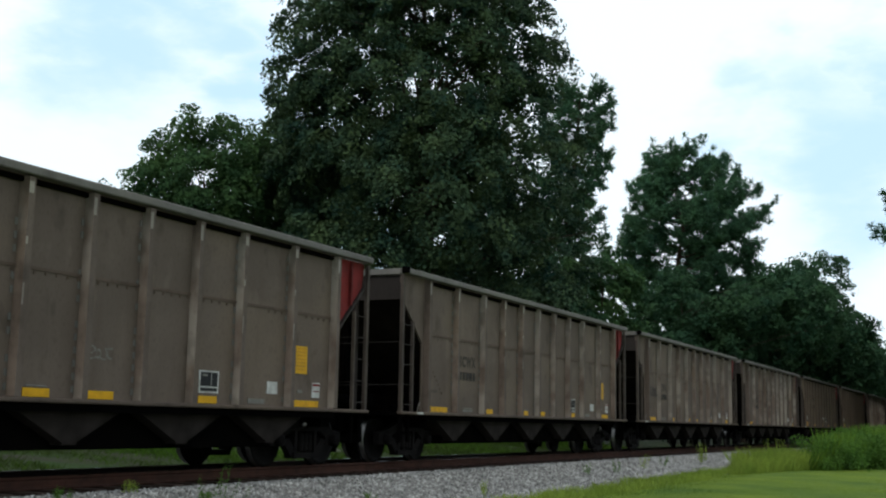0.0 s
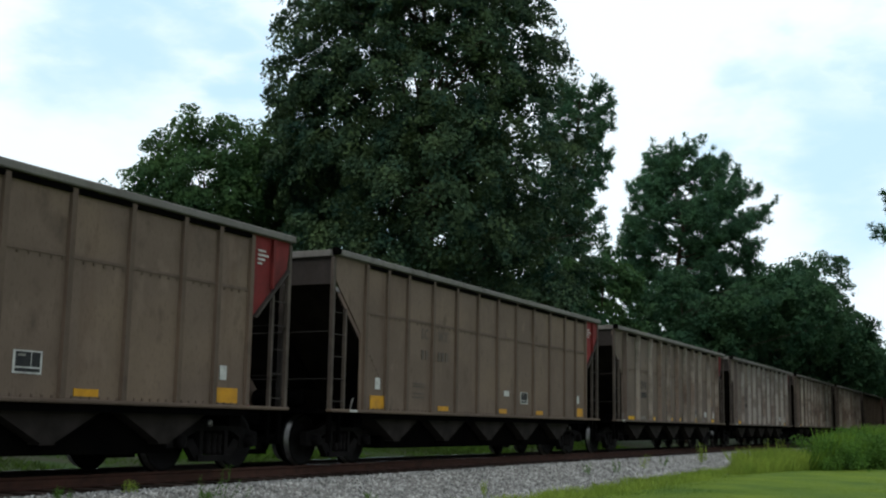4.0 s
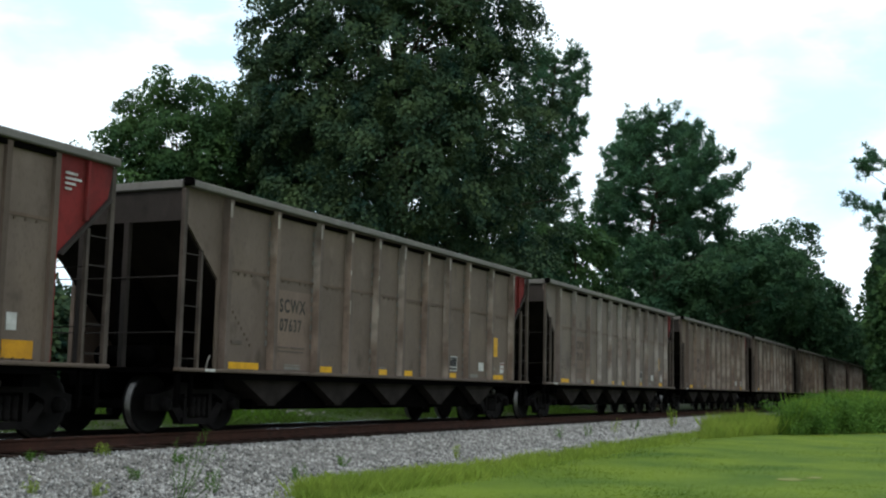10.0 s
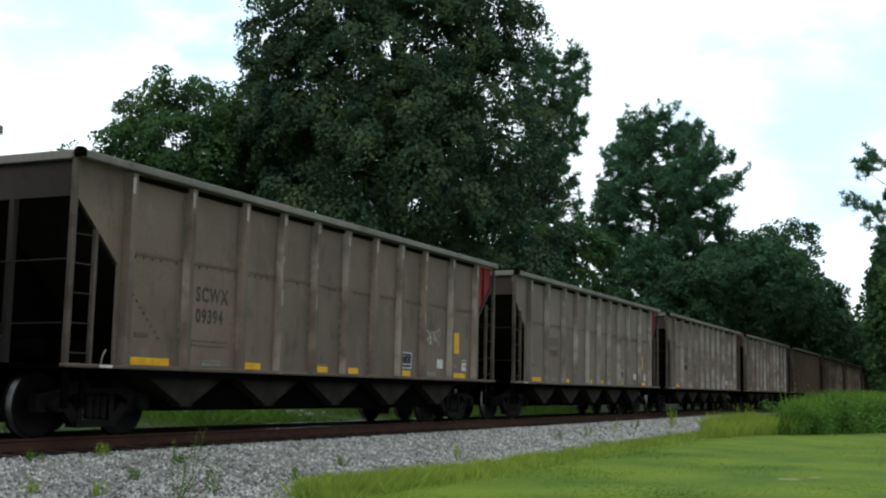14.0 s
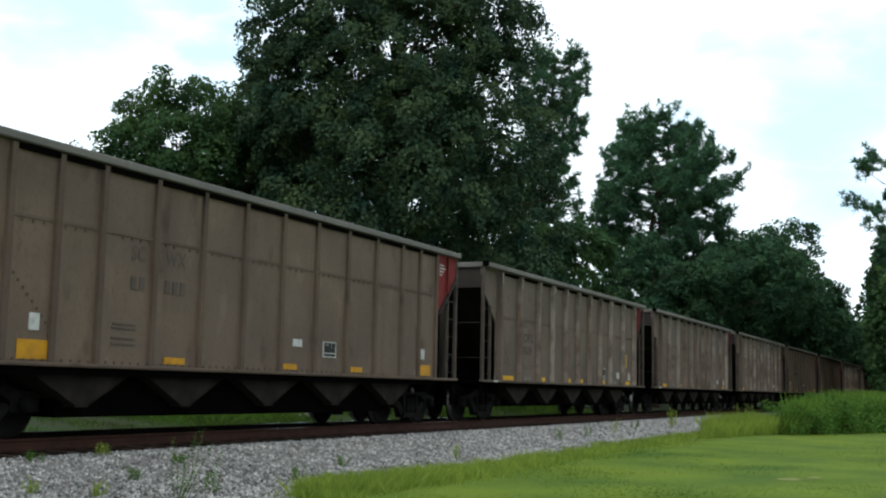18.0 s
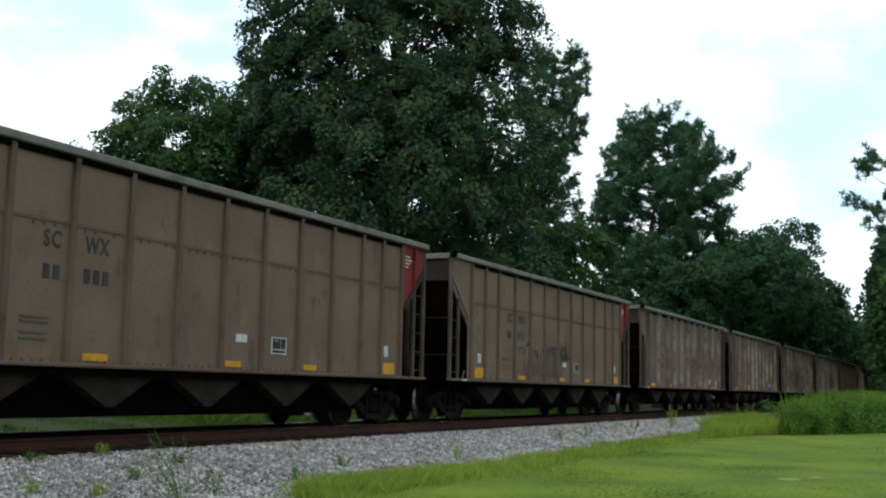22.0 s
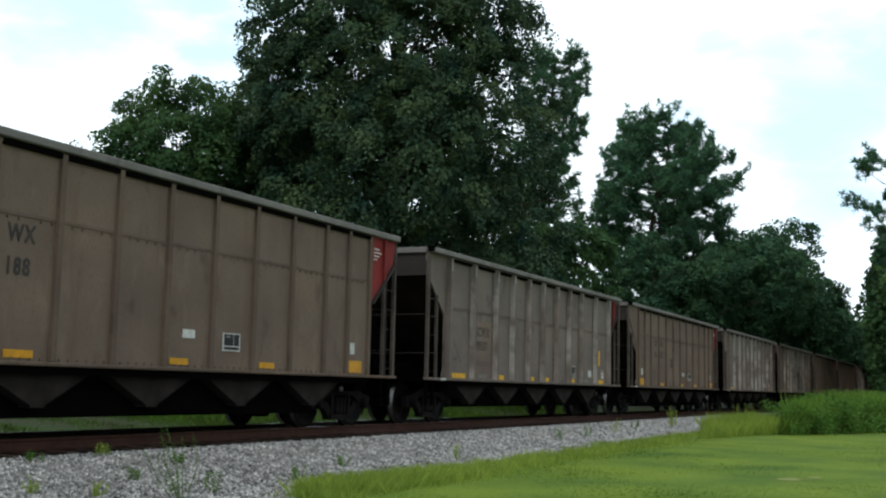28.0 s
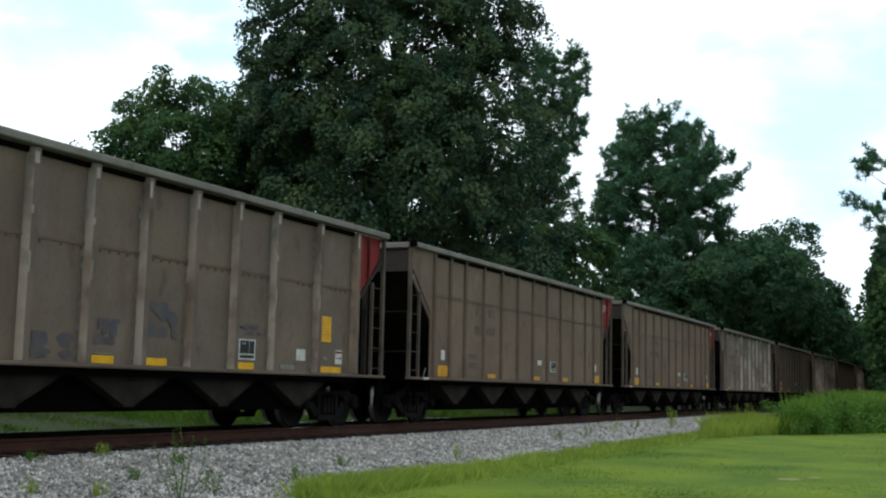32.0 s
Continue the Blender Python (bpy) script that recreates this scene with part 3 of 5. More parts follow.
def build_trees():
    broadleaf("oak_tree", "tall dark green oak with dense foliage behind the track", (46.5, 11.6, 0.05), 26.0,
              [(0, 0, 17, 6.3, 6.3, 6.5), (-2.5, -2.2, 11, 4.6, 4.6, 4.5), (3.0, 1.6, 12, 4.6, 4.6, 5.0), (0.5, -1, 22, 4.8, 4.8, 4.2),
               (-1.5, 2.4, 15, 5.0, 4.6, 5.5), (2.5, -3.5, 8, 4.6, 4.0, 3.6), (5.5, -1.5, 6.5, 4.0, 3.5, 3.0), (2.3, -3.9, 13.5, 3.6, 3.6, 5.5), (1.6, -3.0, 19.0, 3.2, 3.2, 3.2), (-4.5, 1.5, 7.0, 3.6, 3.6, 3.0),
               (-2.3, 5.0, 13.0, 2.2, 2.2, 3.0), (-2.6, 4.4, 18.0, 2.7, 2.7, 3.8), (-1.2, 2.6, 22.0, 2.6, 2.6, 3.0)],
              2350, 120, 0.168, OAKLEAF, 11, 0.5, (0.42, 0.95), 28, 0.83, 3)
    broadleaf("ash_tree", "mid green leafy tree standing behind the oak", (43.5, 21.5, 0.15), 15.2,
              [(0, 0, 12.0, 3.4, 3.4, 3.4), (6.5, -3, 9.5, 2.8, 2.8, 4.2), (-2.2, 1.8, 9.5, 3.0, 3.0, 3.2), (2.8, -1, 10, 3.4, 3.0, 4.0), (0.5, 0, 6, 4.5, 4.0, 3.2), (5, -2, 8, 3, 3, 4), (5.0, -2.2, 12.0, 2.6, 2.6, 2.8), (4.2, -1.2, 13.7, 2.2, 2.2, 2.4)],
              1150, 140, 0.175, ASHLEAF, 12, 0.28, (0.50, 1.0), 24)
    pine("pine_tree", "tall dark green pine with open rounded crown", (89.3, 10.8, 0.0), 23.1, 6.4, 5.0, 21, 92, 0.22, 2.25, 0.38, 1.0)
    pine("pine_tree", "slender dark pine behind the oak", (67.6, 12.0, 0.05), 22.2, 2.4, 8.0, 22, 56, 0.0, 1.6, 0.34, 1.2)
    pine("pine_tree", "pine with sparse horizontal boughs on the near side of the track", (85.0, -8.6, -0.6), 19.4, 4.3, 9.0, 23, 14, 0.0, 2.4, 0.36, 0.8)
    rows = [
        (63.5, 9.0, 11.4, 3.4, ASHLEAF, 31, "light green understorey tree"), (55.0, 9.0, 9.0, 3.2, DEEPLEAF, 32, "dark understorey tree"),
        (75.0, 6.9, 11.5, 4.2, DEEPLEAF, 33, "leafy understorey tree"), (91.0, 6.4, 13.5, 4.8, DEEPLEAF, 34, "dark leafy tree below the pine"),
        (105.0, 6.8, 16.0, 5.2, DEEPLEAF, 35, "dark leafy tree beside the track"), (122.0, 7.6, 17.5, 4.8, DEEPLEAF, 36, "tall dark leafy tree beside the track"),
        (146.0, 9.0, 23.2, 5.6, DEEPLEAF, 37, "tall rounded leafy tree beside the track"), (165.0, 7.5, 17.5, 5.0, DEEPLEAF, 38, "tall leafy tree far along the track"),
        (188.0, 6.5, 14.5, 4.4, DEEPLEAF, 39, "leafy tree far along the track"), (214.0, 6.0, 15.5, 5.0, DEEPLEAF, 40, "leafy tree far along the track"),
        (250.0, 5.5, 18.0, 6.0, DEEPLEAF, 41, "leafy tree far along the track"),
        (72.0, -9.3, 10.0, 2.6, ASHLEAF, 42, "bright green bushy tree on the near side of the track"), (92.0, -7.4, 8.0, 2.4, ASHLEAF, 43, "green bushy tree on the near side"),
        (190.0, -5.8, 18.0, 5.0, DEEPLEAF, 44, "dark bushy tree on the near side"),
        # from here on: trees mostly out of view, added to shade the far track
        (100.0, -8.4, 15.0, 4.0, ASHLEAF, 45, "leafy tree added on the near side to shade the far track"), (112.0, -7.8, 17.0, 4.2, ASHLEAF, 46, "leafy tree added on the near side to shade the far track"),
        (127.0, -6.2, 20.0, 4.5, DEEPLEAF, 47, "leafy tree added on the near side to shade the far track"), (144.0, -6.0, 22.0, 5.0, DEEPLEAF, 48, "leafy tree added on the near side to shade the far track"),
        (166.0, -5.8, 22.0, 5.0, DEEPLEAF, 49, "leafy tree added on the near side to shade the far track"),
        (107.0, -11.0, 23.0, 5.4, DEEPLEAF, 50, "leafy tree added on the near side to shade the far track"), (121.0, -10.6, 23.0, 5.4, DEEPLEAF, 51, "leafy tree added on the near side to shade the far track"),
        (136.0, -10.4, 23.0, 5.4, DEEPLEAF, 52, "leafy tree added on the near side to shade the far track"),
        (73.0, -12.6, 17.0, 4.2, DEEPLEAF, 57, "leafy tree added on the near side to shade the far track"),
        (79.0, -12.6, 19.0, 4.4, DEEPLEAF, 53, "leafy tree added on the near side to shade the far track"), (94.0, -12.4, 21.0, 4.8, DEEPLEAF, 54, "leafy tree added on the near side to shade the far track"),
    ]
    for x, y, h, r, mat, seed, label in rows:
        rng = np.random.default_rng(seed)
        lobes = [(0, 0, h - r * 0.9, r * 0.85, r * 0.85, r * 0.9)]
        for k in range(5):
            a = k * 1.26 + rng.uniform(0, 1)
            lobes.append((math.cos(a) * r * 0.45, math.sin(a) * r * 0.45, h * rng.uniform(0.3, 0.75), r * 0.62, r * 0.62, h * 0.2))
        lobes.append((0, 0, h * 0.28, r * 0.9, r * 0.9, h * 0.22))
        if y > 0 and 68 < x < 200:
            # limbs added over the line to shade the far cars
            lobes.append((0, 0.3 - y if x < 100 else 2.2 - y, 8.4, 5.2, 4.2 if x < 100 else 3.4, 2.3))
            lobes.append((5.0, 1.5 - y if x < 100 else 3.0 - y, 9.0, 4.4, 3.4, 2.3))
        broadleaf("broadleaf_tree", label + " beyond the coal train" if y > 0 else label, (x, y, -0.1 if y > 0 else -0.62), h, lobes, 430 if x < 96 else 200 if y < 0 else 430 if x < 170 else 260, 80,
                  0.27 if x < 96 else 0.52 if y < 0 else 0.36, mat, seed, 0.22, (0.5, 1.0) if x < 96 else (0.8, 1.5), 28)


def build_shrubs():
    """Low growth added behind the track where no tall tree stands, darkening the car gaps."""
    rng = random.Random(31)
    for k in range(12):
        x, y = 13 + 2.7 * k + rng.uniform(-0.6, 0.6), 15.5 + 0.45 * k + rng.uniform(-1.2, 1.2)
        h = rng.uniform(4.2, 5.4)
        broadleaf("shrub", "dense dark green shrub added to close gaps behind the railway", (x, y, 0.0), h,
                  [(0, 0, h * 0.6, 2.1, 2.1, h * 0.4), (0.8, -0.6, h * 0.4, 1.8, 1.8, h * 0.36), (-0.9, 0.5, h * 0.4, 1.8, 1.8, h * 0.36)],
                  90, 60, 0.26, OAKLEAF, 200 + k, 0.10, (0.4, 0.8), 30)


def build_lawn():
    rng = np.random.default_rng(8)
    n = 135000
    d = 13 + 46 * rng.random(n) ** 2.1
    a = np.radians(rng.uniform(40, 90, n))
    x, y = d * np.sin(a), EYE[1] + d * np.cos(a)
    keep = (y < np.interp(x, [8, 12.2, 13.2, 18, 26, 34, 47, 60], [-5.1, -4.9, -4.4, -4.3, -3.85, -3.55, -3.4, -3.4])) & (y > -14)
    x, y, d = x[keep], y[keep], d[keep]
    h = rng.uniform(0.016, 0.040, len(x)) * np.clip(1.5 - d / 40, 0.3, 1) * (1 + 0.4 * np.sin(x * 0.9) * np.sin(y * 1.3))
    blades("lawn_grass", "short mown bright green lawn grass", GRASS, rng, x, y, np.full(len(x), -0.61), h, 0.008 + d * 0.0003, 1.0)
    # longer grass along the foot of the ballast
    n = 24000
    x = 12.3 + 48 * rng.random(n) ** 1.3
    edge = np.interp(x, [12.3, 13.0, 15, 18, 26, 34, 47, 60], [-4.75, -4.45, -4.35, -4.3, -3.8, -3.5, -3.3, -3.4]) - 0.10 * np.sin(x * 0.8) - 0.12 * np.sin(x * 2.1 + 1)
    y = edge - np.abs(rng.normal(size=n)) * 0.45 + np.where(rng.random(n) < 0.08, 0.4 * rng.random(n), 0)
    h = rng.uniform(0.06, 0.22, n) * (0.75 + 0.45 * np.sin(x * 1.7) ** 2)
    blades("verge_grass", "longer yellow-green grass fringing the ballast", TALLGRASS, rng, x, y, np.full(n, -0.64), h, np.full(n, 0.016), 0.35)
    # taller tufts where the lawn meets the ballast nearest the camera
    n = 9000
    x = rng.choice([13.15, 13.4, 13.75, 14.2, 14.8, 15.5, 16.2, 17.0], n) + rng.normal(size=n) * 0.22
    y = -4.45 - 0.05 * (x - 13) - np.abs(rng.normal(size=n)) * 0.30
    blades("tufted_grass", "soft yellow-green tufts of uncut grass", TALLGRASS, rng, x, y, np.full(n, -0.64), rng.uniform(0.08, 0.32, n), np.full(n, 0.010), 0.40)
    # rough grass beyond the track
    n = 60000
    x = 8 + 50 * rng.random(n) ** 1.1
    y = 3.4 + 11 * rng.random(n)
    h = rng.uniform(0.07, 0.20, n) * (1.4 + np.sin(x * 0.5 + 1) + 0.6 * np.sin(x * 1.9))
    z = np.interp(y, [3.6, 5.0, 8.0, 14.0], [-0.55, -0.30, -0.10, 0.05])
    h = h * (0.8 + 0.08 * (y - 3.4))
    blades("rough_grass", "rough green grass on the far side of the track", BANKGRASS, rng, x, y, z, h, np.full(n, 0.014), 0.6)


def build_weeds():
    rng = np.random.default_rng(9)
    for k in range(26):
        u, v = (k % 9) / 8 + rng.uniform(-0.04, 0.04), k // 9
        x = 44.2 + 9.6 * u + 2.6 * v + rng.uniform(-0.3, 0.3)
        y = -6.3 - 3.7 * u - 0.35 * v + rng.uniform(-0.3, 0.3)
        w = thing("weed_clump", "bright green clump of tall weeds at the lawn's edge", "weeds", "weeds beside the track", loc=(x, y, -0.62))
        h = rng.uniform(0.85, 1.15) + 0.40 * min(1.0, u + 0.35 * v)
        c = np.stack([rng.normal(size=60) * 0.55, rng.normal(size=60) * 0.55, rng.random(60) * h], 1)
        part("leaves", quads_mesh("leaves", leaf_cloud(rng, c, np.full(60, 0.30), 62, 0.075, 1.0, 0.2), WEEDLEAF), None, w)
        stems = bmesh.new()
        for j in range(14):
            q = Vector((rng.normal() * 0.6, rng.normal() * 0.6, 0))
            tube([q, q + Vector((rng.normal() * 0.15, rng.normal() * 0.15, h * rng.uniform(0.8, 1.2)))], [0.012, 0.005], 4, stems)
        tagged(part("stem", stems, WEEDLEAF, w), kind="stuff")


def sprig(name, label, at, height, count, spread, seed, mat, leaf=0.019):
    """A small leafy plant: stems and narrow leaves, flower heads at the tips."""
    rng = np.random.default_rng(seed)
    plant = thing(name, label, "weed", "weeds on the ballast", loc=at)
    pts = []
    for k in range(count):
        q = Vector((rng.normal() * spread, rng.normal() * spread, 0))
        h = height * rng.uniform(0.55, 1.0)
        e = q + Vector((rng.normal() * 0.14 * height, rng.normal() * 0.14 * height, h))
        m = q.lerp(e, 0.5) + Vector((rng.normal() * 0.03, rng.normal() * 0.03, 0))
        part("stem", tube([q * 0.3 - Vector((0, 0, 0.03)), m, e], [0.006, 0.004, 0.002], 4), mat, plant)
        for f in np.linspace(0.25, 1.0, 9):
            p = q.lerp(m, f * 2) if f < 0.5 else m.lerp(e, f * 2 - 1)
            pts.append(p)
    c = np.array([tuple(p) for p in pts])
    part("foliage", quads_mesh("foliage", leaf_cloud(rng, c, np.full(len(c), 0.045), 7, leaf, 1.0, 0.1), mat), None, plant)
    return plant


def build_sprigs():
    rng = random.Random(4)
    spots = [(10.6, -3.2, 0.22), (11.8, -2.7, 0.18), (12.3, -3.6, 0.3), (9.9, -2.9, 0.2), (13.4, -2.2, 0.16), (11.1, -1.75, 0.14), (12.4, -1.6, 0.18),
             (14.6, -3.4, 0.25), (16.5, -3.0, 0.2), (20.5, -3.3, 0.3), (28.5, -2.6, 0.35), (30.5, -2.7, 0.4), (33.5, -2.6, 0.45), (36.0, -2.5, 0.4), (40.5, -2.6, 0.75), (41.2, -2.5, 0.6), (50.0, -2.3, 0.5), (56.5, -2.3, 0.8), (55.2, -2.2, 0.7), (57.6, -2.4, 0.7)]
    for k, (x, y, h) in enumerate(spots):
        z = float(np.interp(y, [-4.75, -4.2, -3.5, -2.9, -2.3, -1.85, -1.4], [-0.655, -0.63, -0.6, -0.5, -0.36, -0.235, -0.215]))
        sprig("weed_sprig", "thin green weed growing out of the ballast", (x, y, z), h, 5, 0.07, 60 + k, TALLGRASS if k % 3 == 0 or x > 40 else WEEDLEAF, 0.019 if x < 40 else 0.030)
    return sprig("tall_weed", "tall thin weed beside the rails swaying in the train's draught", TALL_WEED, 0.95, 8, 0.10, 90, WEEDLEAF, 0.020)


TALL_WEED = (11.25, -3.85, -0.62)


def build_rank_grass():
    """Waist-high grass among the weeds, falling off towards the track."""
    rng = np.random.default_rng(10)
    n = 30000
    u, v = rng.random(n) * 1.25, rng.random(n) ** 1.3 * 16
    x, y = 43.3 + 8.8 * u + v * 0.93, -5.9 - 3.5 * u - v * 0.10 + rng.normal(size=n) * 0.12
    h = rng.uniform(0.65, 1.75, n) * np.clip(0.45 + v * 0.35 + u * 0.15, 0, 1.05) * (0.85 + 0.15 * np.sin(x * 1.3 + y))
    blades("rank_grass", "rank bright green grass growing among the weeds", WEEDGRASS, rng, x, y, np.full(n, -0.64), h, np.full(n, 0.034), 0.22)


def build_fringe_grass():
    """Fine knee-high seeding grass between the ballast and the weeds."""
    rng = np.random.default_rng(15)
    n = 9000
    u, v = rng.random(n), rng.random(n) ** 1.2 * 5.0
    x, y = 37.6 + 5.4 * u + v, -4.45 - 1.25 * u + 0.22 * v + rng.normal(size=n) * 0.1
    h = rng.uniform(0.25, 0.85, n) * np.clip(0.45 + u * 0.5 + v * 0.1, 0, 1)
    blades("fringe_grass", "fine yellow-green seeding grass beside the weeds", TALLGRASS, rng, x, y, np.full(n, -0.64), h, np.full(n, 0.022), 0.28)


build_trees()
build_shrubs()
build_lawn()
build_weeds()
build_rank_grass()
build_fringe_grass()
WEED = build_sprigs()


def build_bare_patch():
    """A worn spot in the lawn with dry soil showing."""
    rng = random.Random(12)
    for x, y, r in ((20.2, -9.55, 0.20), (20.9, -9.85, 0.13)):
        bm = bmesh.new()
        ring = [bm.verts.new((x + r * 2.2 * math.cos(a) * rng.uniform(0.7, 1.2), y + r * math.sin(a) * rng.uniform(0.5, 1.3), -0.600))
                for a in (2 * math.pi * k / 18 for k in range(18))]
        low = [bm.verts.new(v.co - Vector((0, 0, 0.12))) for v in ring]
        bm.faces.new(ring)
        for k in range(18):
            bm.faces.new((ring[k], low[k], low[(k + 1) % 18], ring[(k + 1) % 18]))
        tagged(new("bare_patch", finish("bare_patch", bm, DRYSOIL)), "dry bare soil patch worn into the lawn", "soil", kind="structure")


build_bare_patch()


# ---- the train ----
CAR = 16.18          # coupled length
RIBS_A = (-6.24, -4.85, -3.41, -2.27, -1.135, 0.0, 1.135, 2.27, 3.41, 4.85, 6.24)
RIBS_B = (-6.24, -5.40, -4.55, -3.41, -2.27, -1.135, 0.0, 1.135, 2.27, 3.41, 4.55, 5.40, 6.24)


FACE = {"A": -1.485, "B": -1.57}     # outer face of the side sheet


def wheelset_mesh():
    prof = [(-0.795, 0.05), (-0.795, 0.11), (-0.76, 0.14), (-0.755, 0.34), (-0.80, 0.39), (-0.80, 0.457), (-0.70, 0.462), (-0.685, 0.485), (-0.66, 0.480),
            (-0.665, 0.38), (-0.72, 0.33), (-0.72, 0.15), (-0.64, 0.12), (-0.64, 0.085)]
    mats = [0, 0, 0, 0, 0, 1, 0, 0, 0, 0, 0, 0, 0, 0]
    full = [(-0.98, 0.07)] + prof + [(-y, r) for y, r in prof[::-1]] + [(0.98, 0.07)]
    m = [0] + mats + mats[::-1][1:] + [0, 0]
    return finish("wheelset", lathe_y(full, 22, mats=m), (WHEEL, TREAD))


WHEELSET = wheelset_mesh()


def frame_mesh():
    """Cast side frame of a truck, with two window openings and journal ends."""
    bm = bmesh.new()
    prism([(-1.16, 0.36), (-1.16, 0.60), (-0.80, 0.66), (-0.36, 0.80), (0.36, 0.80), (0.80, 0.66), (1.16, 0.60), (1.16, 0.36), (0.66, 0.36), (0.66, 0.52),
           (0.44, 0.62), (-0.44, 0.62), (-0.66, 0.52), (-0.66, 0.36)], -0.07, 0.07, bm)
    prism([(-0.70, 0.44), (-0.52, 0.50), (-0.30, 0.26), (-0.30, 0.16), (-0.44, 0.16)], -0.06, 0.06, bm)
    prism([(0.70, 0.44), (0.52, 0.50), (0.30, 0.26), (0.30, 0.16), (0.44, 0.16)], -0.06, 0.06, bm)
    box(-0.42, 0.42, -0.10, 0.10, 0.14, 0.24, 0.0, bm)
    box(-0.36, -0.27, -0.07, 0.07, 0.24, 0.64, 0.0, bm)
    box(0.27, 0.36, -0.07, 0.07, 0.24, 0.64, 0.0, bm)
    return finish("side_frame", bm, CAST)


SIDE_FRAME = frame_mesh()


def spring_mesh():
    """A coil spring as one ringed column."""
    rings = [(0.25 + k * 0.055, 0.065 if k % 2 else 0.052) for k in range(7)]
    bm = lathe_y(rings, 8)
    bmesh.ops.rotate(bm, verts=bm.verts, matrix=Matrix.Rotation(radians(90), 3, "X"))
    return finish("spring", bm, CAST)


SPRING = spring_mesh()
CAP = finish("bearing_cap", lathe_y([(-0.10, 0.06), (-0.08, 0.10), (0.05, 0.115), (0.06, 0.09)], 14), CAST)


def add_truck(car, x):
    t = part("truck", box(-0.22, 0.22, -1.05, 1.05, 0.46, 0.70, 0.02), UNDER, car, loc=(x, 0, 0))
    for side in (-1, 1):
        part("side_frame", SIDE_FRAME, None, t, loc=(0, side * 0.99, 0))
    for sx in (-0.14, 0.0, 0.14):
        part("spring", SPRING, None, t, loc=(sx, -1.03, 0))
    for sx in (-0.89, 0.89):
        part("bearing_cap", CAP, None, t, loc=(sx, -1.07, 0.457))
    for sx in (-0.89, 0.89):
        part("wheelset", WHEELSET, None, t, loc=(sx, 0, 0.457))


def add_ladder(car, name, x0, x1, y, z0, za, zb, mat):
    """A ladder of two stiles and its rungs; the tall outer stile carries the rest."""
    top = part(name, box(x0 - 0.042, x0 + 0.042, -0.035, 0.035, z0, za, 0.006), mat, car, loc=(0, y, 0))
    part("stile", box(x1 - 0.026, x1 + 0.026, -0.03, 0.03, z0, zb), mat, top)
    z = z0 + 0.15
    while z < min(za, zb) - 0.05:
        part("rung", box(min(x0, x1) + 0.04, max(x0, x1) - 0.025, -0.009, 0.009, z - 0.008, z + 0.008), SHADED_GRIMY if mat == LADDER else mat, top)
        z += 0.40
    return top


